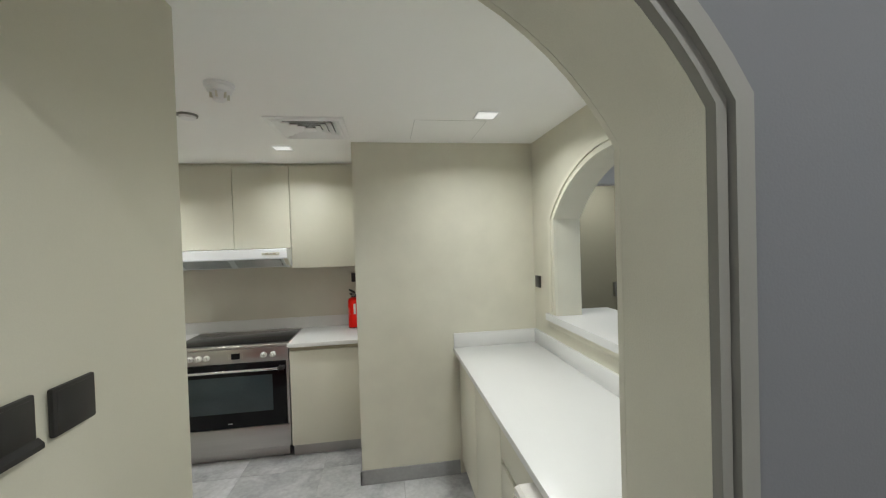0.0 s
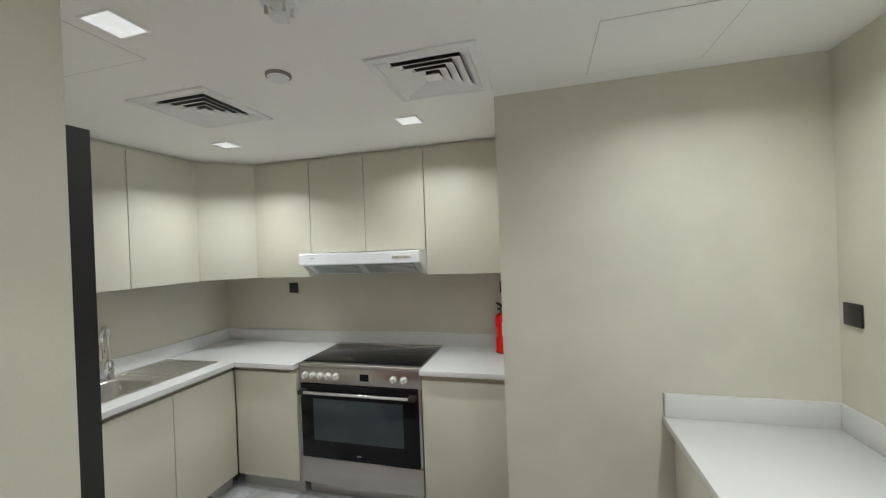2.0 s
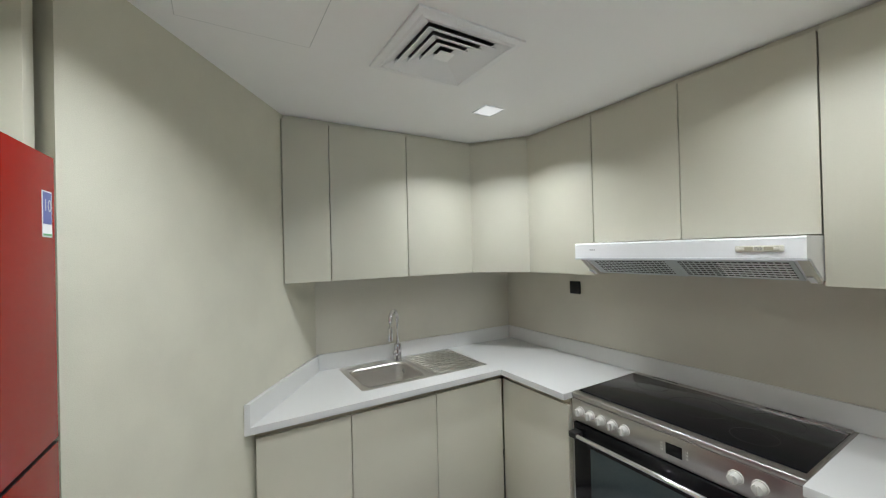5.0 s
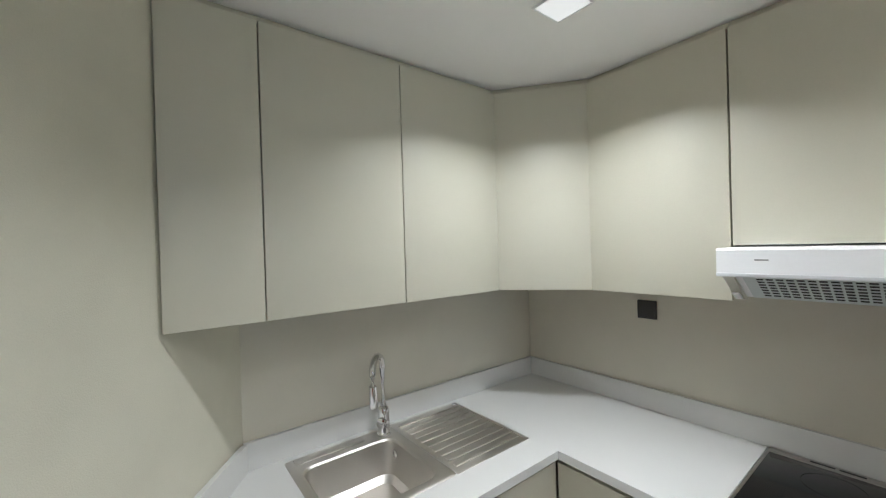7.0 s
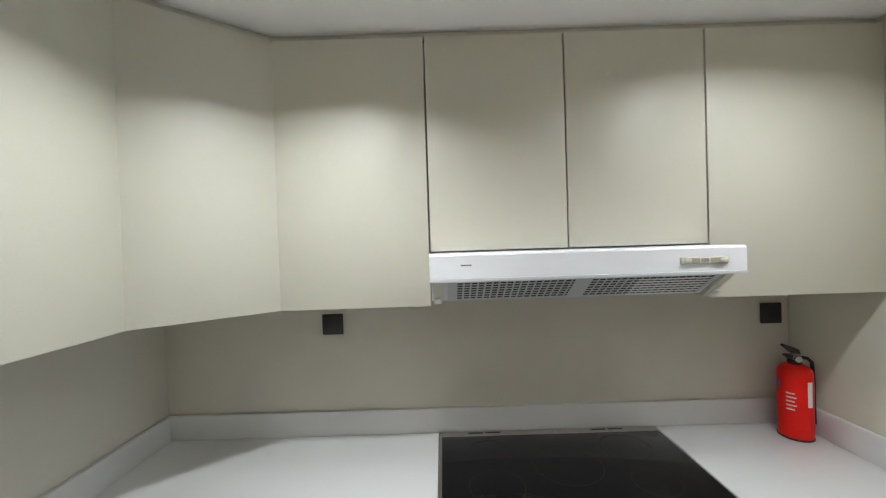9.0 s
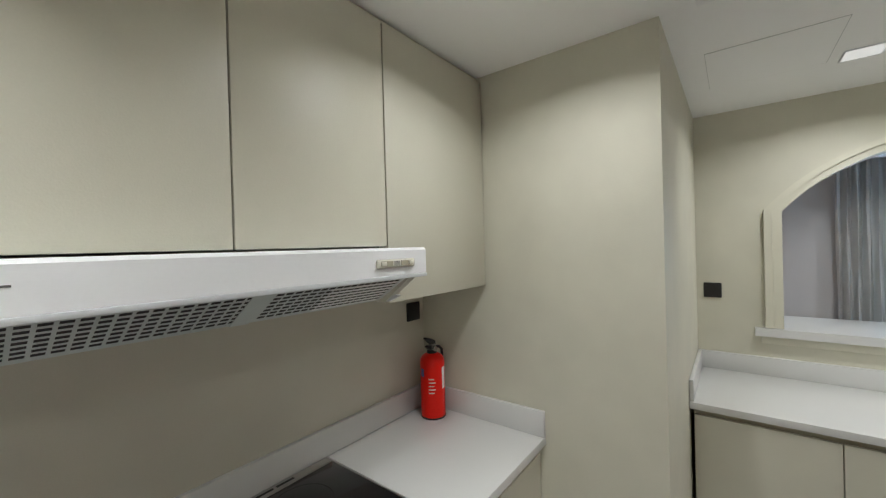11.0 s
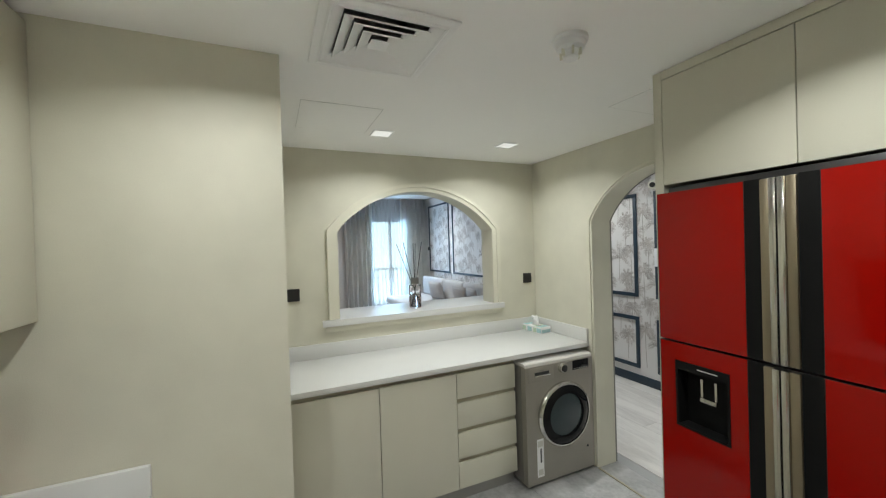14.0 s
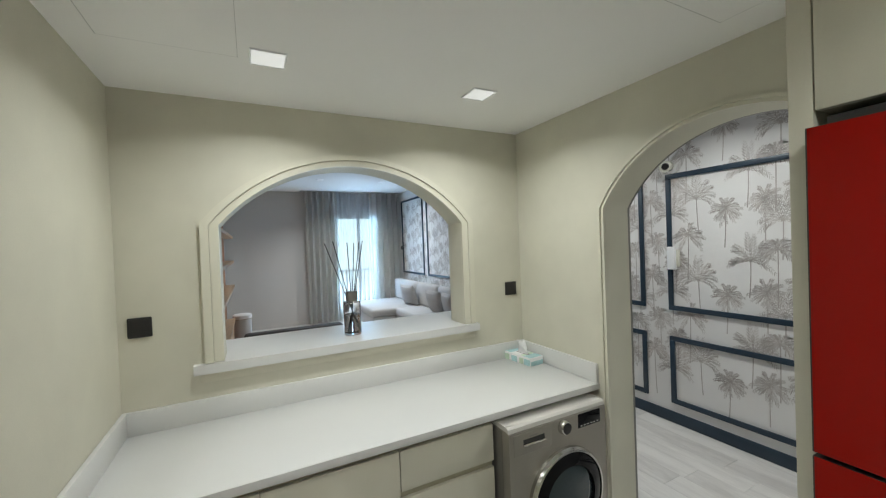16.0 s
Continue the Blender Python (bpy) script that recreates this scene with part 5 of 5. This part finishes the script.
part("drum", lathe(nb(), [(0.128, 0), (0.132, 0.01), (0.132, 0.58), (0.128, 0.59)], sm_, 40), SOFA, stool)
part("lid", lathe(nb(), [(0.136, 0.591), (0.142, 0.60), (0.142, 0.645), (0.128, 0.66), (0.07, 0.67)], sm_, 40), PAPER, stool, "white padded lid")
part("piping", lathe(nb(), [(0.140, 0.586), (0.1445, 0.591), (0.142, 0.596)], sm_, 40), LAMINATE_DARK, stool)


def cushion(w, h, t, m, mat, name, parent, n=12, power=2.6):
    bm = nb()
    vs = {}
    for s in (1, -1):
        for i in range(n + 1):
            for j in range(n + 1):
                u, v = 2 * i / n - 1, 2 * j / n - 1
                e = max(0, (1 - abs(u) ** power)) ** 0.5 * max(0, (1 - abs(v) ** power)) ** 0.5
                k = 1 - 0.06 * (abs(u) * abs(v)) ** 0.5 * (1 - e)
                if e == 0 and s == -1:
                    continue
                vs[(s, i, j)] = bm.verts.new(m @ Vector((u * w / 2 * (1 - 0.05 * (1 - abs(v)) * abs(u) ** 6), s * t / 2 * e, v * h / 2 * (1 - 0.05 * (1 - abs(u)) * abs(v) ** 6))))
        for i in range(n):
            for j in range(n):
                bm.faces.new([vs.get((s, a, b)) or vs[(1, a, b)] for a, b in ((i, j), (i + 1, j), (i + 1, j + 1), (i, j + 1))])
    return part(name, bm, mat, parent)


sofa = thing("corner_sofa", (6.0, 0.5, 0), "cream fabric corner sofa with a chaise along the palm wall", "sofa")
part("base", box(nb(), 3.9, 7.2, YPALM + 0.06, 0.80, 0.1, 0.30, 0.02), SOFA, sofa)
part("backrest", box(nb(), 3.9, 7.2, YPALM + 0.03, YPALM + 0.2, 0.1, 0.80, 0.05, seg=3), SOFA, sofa)
part("arm", box(nb(), 3.72, 3.90, YPALM + 0.03, 0.82, 0.1, 0.60, 0.04, seg=3), SOFA, sofa)
part("chaise", box(nb(), 5.72, 7.2, 0.801, 1.27, 0.1, 0.30, 0.02), SOFA, sofa)
part("seat_cushion", box(nb(), 3.91, 5.71, 0.18, 0.82, 0.301, 0.46, 0.05, seg=3), SOFA, sofa)
part("seat_cushion", box(nb(), 5.72, 7.2, 0.18, 1.29, 0.301, 0.46, 0.05, seg=3), SOFA, sofa)
for a, w in ((3.95, 0.9), (4.87, 0.98), (5.87, 1.28)):
    part("back_cushion", box(nb(), a, a + w, 0.175, 0.31, 0.46, 0.92, 0.06, seg=3), SOFA, sofa)
for a in (4.0, 7.1):
    for b in (0.1, 0.85):
        part("foot", box(nb(), a - 0.02, a + 0.02, b - 0.02, b + 0.02, 0, 0.1), BLACK, sofa)
for px, py, tz, tx in ((5.89, 0.42, 12, -16), (4.60, 0.43, 6, -18), (4.10, 0.42, -8, -15)):
    pl = thing("scatter_cushion", (px, py, 0.47), "grey square scatter cushion leaning on the cream sofa", "cushion", "sofa scatter cushions")
    cushion(0.50, 0.43, 0.17, pose(px, py + 0.03, 0.668, tx, 0, tz), PILLOW, "cover", pl)

ds = thing("lounge_sofa", (3.9, 2.85, 0), "charcoal low-backed sofa facing the balcony", "sofa")
part("backrest", box(nb(), 3.45, 3.62, 2.30, 3.42, 0.1, 0.735, 0.04, seg=3), SOFA_DARK, ds)
part("base", box(nb(), 3.625, 4.3, 2.30, 3.42, 0.1, 0.42, 0.03), SOFA_DARK, ds)
part("arm", box(nb(), 3.625, 4.3, 2.18, 2.298, 0.1, 0.6, 0.03), SOFA_DARK, ds)
for a in (3.5, 4.2):
    for b in (2.36, 3.36):
        part("foot", box(nb(), a - 0.02, a + 0.02, b - 0.02, b + 0.02, 0, 0.1), BLACK, ds)

for x, y in LIVING_LAMPS:
    downlight(x, y, CEIL_L, LIVING_WATTS, "living room downlights")

# added lamps out of view, placed to brighten the corridor
for x, y in UNSEEN_CORRIDOR_LAMPS:
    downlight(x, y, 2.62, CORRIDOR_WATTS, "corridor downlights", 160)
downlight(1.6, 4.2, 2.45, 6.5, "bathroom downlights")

# bathroom things seen through the doorway
mir = thing("wall_mirror", (2.2, 4.61, 1.59), "pill-shaped bathroom mirror in a thin black frame", "mirror")


def pill(x0, x1, zc, r, n=20):
    return [(x1 - r + r * math.cos(radians(-90 + 180 * i / n)), zc + r * math.sin(radians(-90 + 180 * i / n))) for i in range(n + 1)] + \
           [(x0 + r + r * math.cos(radians(90 + 180 * i / n)), zc + r * math.sin(radians(90 + 180 * i / n))) for i in range(n + 1)]


part("frame", prism(nb(), pill(1.851, 2.654, 1.59, 0.256), "y", 4.595, 4.619), BLACK, mir)
part("glass", prism(nb(), pill(1.857, 2.648, 1.59, 0.25), "y", 4.590, 4.5945), MIRROR, mir)
van = thing("bathroom_basin", (2.2, 4.4, 0), "white bathroom basin on a plain vanity", "basin")
part("top", box(nb(), 1.75, 2.7, 4.2, 4.618, 0.84, 0.88, 0.01), WHITE_PLASTIC, van)
part("vanity", box(nb(), 1.78, 2.68, 4.22, 4.618, 0.001, 0.84), LAMINATE, van)
bx_ = thing("wipes_box", (1.93, 4.5, 0.88), "small teal packet on the bathroom basin", "box")
part("carton", box(nb(), 1.87, 1.98, 4.42, 4.52, 0.8805, 0.98, 0.006), TEAL, bx_)
hk = thing("towel_hook", (1.82, 4.6, 1.2), "dark wall hook in the bathroom", "hook")
part("hook", box(nb(), 1.80, 1.835, 4.585, 4.619, 1.10, 1.24, 0.006), GRAPHITE, hk)
wall_plate((0.86, 4.2, 1.56), 90, "black switch on the bathroom wall", name="wall_switch")

# ---- palm wall: mouldings, print, fittings ----
def panel_frame(x0, x1, z_lo, z_hi, w=0.042):
    f = thing("wall_panel_frame", ((x0 + x1) / 2, YPALM, z_lo), "navy painted picture-frame moulding on palm wallpaper", "moulding", "navy panel frames")
    y0, y1 = YPALM + 0.0015, YPALM + 0.02
    part("rail", box(nb(), x0, x1, y0, y1, z_hi - w, z_hi, 0.003), NAVY, f)
    part("rail", box(nb(), x0, x1, y0, y1, z_lo, z_lo + w, 0.003), NAVY, f)
    part("stile", box(nb(), x0, x0 + w, y0, y1, z_lo + w, z_hi - w, 0.003), NAVY, f)
    part("stile", box(nb(), x1 - w, x1, y0, y1, z_lo + w, z_hi - w, 0.003), NAVY, f)


for x0, x1, zt_ in ((-0.76, 0.745, 2.225), (0.972, 2.48, 2.225), (2.70, 4.21, 2.72), (4.40, 5.92, 2.72), (6.10, 7.36, 2.75), (-2.4, -0.94, 2.225)):
    panel_frame(x0, x1, 1.02, zt_)
    panel_frame(x0, x1, 0.18, 0.785)


def ink(bm, y, *p):
    bm.faces.new([bm.verts.new((q[0], y, q[1])) for q in p])


def frond(line, wash, y, c, a, L, droop, fat, rng):
    """A drooping frond: a thin spine with slim leaflets hanging from it, some dark, most pale."""
    n = 10
    pts = [(c[0] + math.cos(a) * L * i / n, c[1] + math.sin(a) * L * i / n - droop * (i / n) ** 2.2) for i in range(n + 1)]
    for i in range(n):
        p, q = pts[i], pts[i + 1]
        dx, dz = q[0] - p[0], q[1] - p[1]
        ll = math.hypot(dx, dz) or 1
        tx, tz, nx, nz = dx / ll, dz / ll, -dz / ll, dx / ll
        h = 0.0016 * (1.15 - i / n)
        ink(line, y + 0.0003, (p[0] - nx * h, p[1] - nz * h), (q[0] - nx * h, q[1] - nz * h), (q[0] + nx * h, q[1] + nz * h), (p[0] + nx * h, p[1] + nz * h))
        w = fat * math.sin(math.pi * (0.12 + 0.82 * i / n))
        for side in (-1, 1):
            reach = w * rng.uniform(0.75, 1.25) * (1.0 if nz * side < 0 else 0.7)
            along = 0.9 + 0.5 * i / n
            tip = (p[0] + tx * reach * along + nx * side * reach * 0.75, p[1] + tz * reach * along + nz * side * reach * 0.75 - 0.25 * reach)
            mid = ((p[0] + tip[0]) / 2, (p[1] + tip[1]) / 2)
            b = 0.0042 + 0.0045 * math.sin(math.pi * (i + 0.5) / n)
            ink(line if rng.random() < 0.38 else wash, y + 0.00015 * (1 + side * 0.3), p, (mid[0] - nz * b * side, mid[1] + nx * b * side), tip, (mid[0] + nz * b * side, mid[1] - nx * b * side))


def palm(line, wash, x, z, kind, rng):
    """One printed palm, (x, z) at its crown: star-shaped, fountain-shaped or layered, on a thin trunk."""
    y = YPALM + 0.0006 + 0.0004 * kind
    down = (0.31, 0.28, 0.42)[kind]
    lean = rng.uniform(-0.015, 0.015)
    for i in range(6):
        f0, f1 = i / 6, (i + 1) / 6
        xa, xb, za, zb = x + lean * f0 * f0, x + lean * f1 * f1, z - down * f0, z - down * f1
        ink(line, y, (xa - 0.0035, za), (xa + 0.0035, za), (xb + 0.004, zb), (xb - 0.004, zb))
    if kind == 0:
        for k in range(15):
            a = radians(24 * k + rng.uniform(-8, 8))
            frond(line, wash, y, (x, z), a, rng.uniform(0.10, 0.14), 0.03, 0.026, rng)
    elif kind == 1:
        for k in range(10):
            a = radians(18 + 16 * k + rng.uniform(-5, 5))
            frond(line, wash, y, (x, z), a, 0.14 + 0.11 * math.sin(a) * rng.uniform(0.8, 1.05), 0.14 * abs(math.cos(a)), 0.038, rng)
    else:
        for k in range(11):
            a = radians(-35 + 25 * k + rng.uniform(-7, 7))
            frond(line, wash, y, (x, z), a, rng.uniform(0.12, 0.17), 0.07, 0.034, rng)


pal = bpy.data.objects["wall_palm"]
prints = [(nb(), PALM_A), (nb(), PALM_B)]
MOTIFS = [(0, 0.277, 0.0), (1, 0.492, 0.10), (2, 0.567, -0.20), (1, 0.117, 0.27), (2, -0.05, 0.36), (0, 0.836, -0.248), (1, 1.03, -0.12), (1, 0.715, -0.02), (2, 0.90, 0.12), (0, 0.02, 0.05), (0, 0.68, 0.28)]
for ci in range(-2, 7):
    for cj in range(-3, 3):
        for mi, (kind, mx, mz) in enumerate(MOTIFS):
            px, pz = ci * 1.114 + mx, 1.883 + cj * 0.685 + mz
            if -2.4 < px < XFAR - 0.25 and 0.45 < pz < CEIL_L - 0.36:
                palm(prints[0][0], prints[1][0], px, pz, kind, random.Random(20 + mi))
for b_, mm in prints:
    me = bpy.data.meshes.new("palm_print")
    b_.to_mesh(me), b_.free()
    me.materials.append(mm)
    o = new("palm_print", me)
    o.parent = pal
    tagged(o, "grey watercolour palm trees printed on the paper", kind="stuff")

cctv = thing("bullet_camera", (0.72, YPALM, 2.3), "small cream wall-mounted bullet camera", "security camera")
part("mount", lathe(nb(), [(0.045, 0), (0.045, 0.012), (0.03, 0.02)], pose(0.72, YPALM, 2.30, -90, 0, 0), 28), CREAM_PLASTIC, cctv)
part("housing", rod(nb(), (0.712, YPALM + 0.015, 2.295), (0.665, YPALM + 0.135, 2.278), 0.040, 0.048, 28), CREAM_PLASTIC, cctv)
part("lens", rod(nb(), (0.6655, YPALM + 0.1335, 2.2785), (0.660, YPALM + 0.148, 2.2762), 0.030, 0.027, 24), BLACK, cctv, "dark lens ring")
sens = thing("wall_thermostat", (0.69, YPALM, 1.48), "white slim wall-mounted control box on a bracket", "thermostat")
part("case", box(nb(), 0.655, 0.725, YPALM + 0.03, YPALM + 0.055, 1.385, 1.585, 0.004), WHITE_PLASTIC, sens)
part("bracket", box(nb(), 0.64, 0.70, YPALM + 0.001, YPALM + 0.03, 1.41, 1.56, 0.003), CREAM_PLASTIC, sens)
wall_plate((7.45, YPALM, 1.62), 180, "black square switch on the palm wallpaper", name="wall_switch")

# ---- floor pieces ----
tm_ = finish("tile", box(nb(), -0.2985, 0.2985, -0.2985, 0.2985, -0.004, 0.0, 0.0008, seg=1), TILE)
for i in range(7):
    for j in range(5):
        o = new("tile", tm_)
        o.parent = kitchen_floor
        o.location = (-3.05 + i * 0.6, 1.99 + j * 0.6, 0)
pm = finish("plank", box(nb(), -0.599, 0.599, -0.0895, 0.0895, -0.005, -0.0005, 0.0008, seg=1), PLANK)
rng = random.Random(3)
for j in range(26):
    off = rng.uniform(0, 1.2)
    y = 0.06 + j * 0.18
    lo = XW2 + 0.004 if y > YA2 - 0.08 else -2.6
    for i in range(-1, 9):
        x = -2.3 + off + i * 1.2
        a, b = max(lo, x - 0.599), min(XFAR - 0.002, x + 0.599)
        if b - a < 0.02:
            continue
        whole = b - a > 1.19
        o = new("plank", pm if whole else finish("plank", box(nb(), a - x, b - x, -0.0895, 0.0895, -0.005, -0.0005), PLANK))
        o.parent = living_floor
        o.location = (x, y, 0)
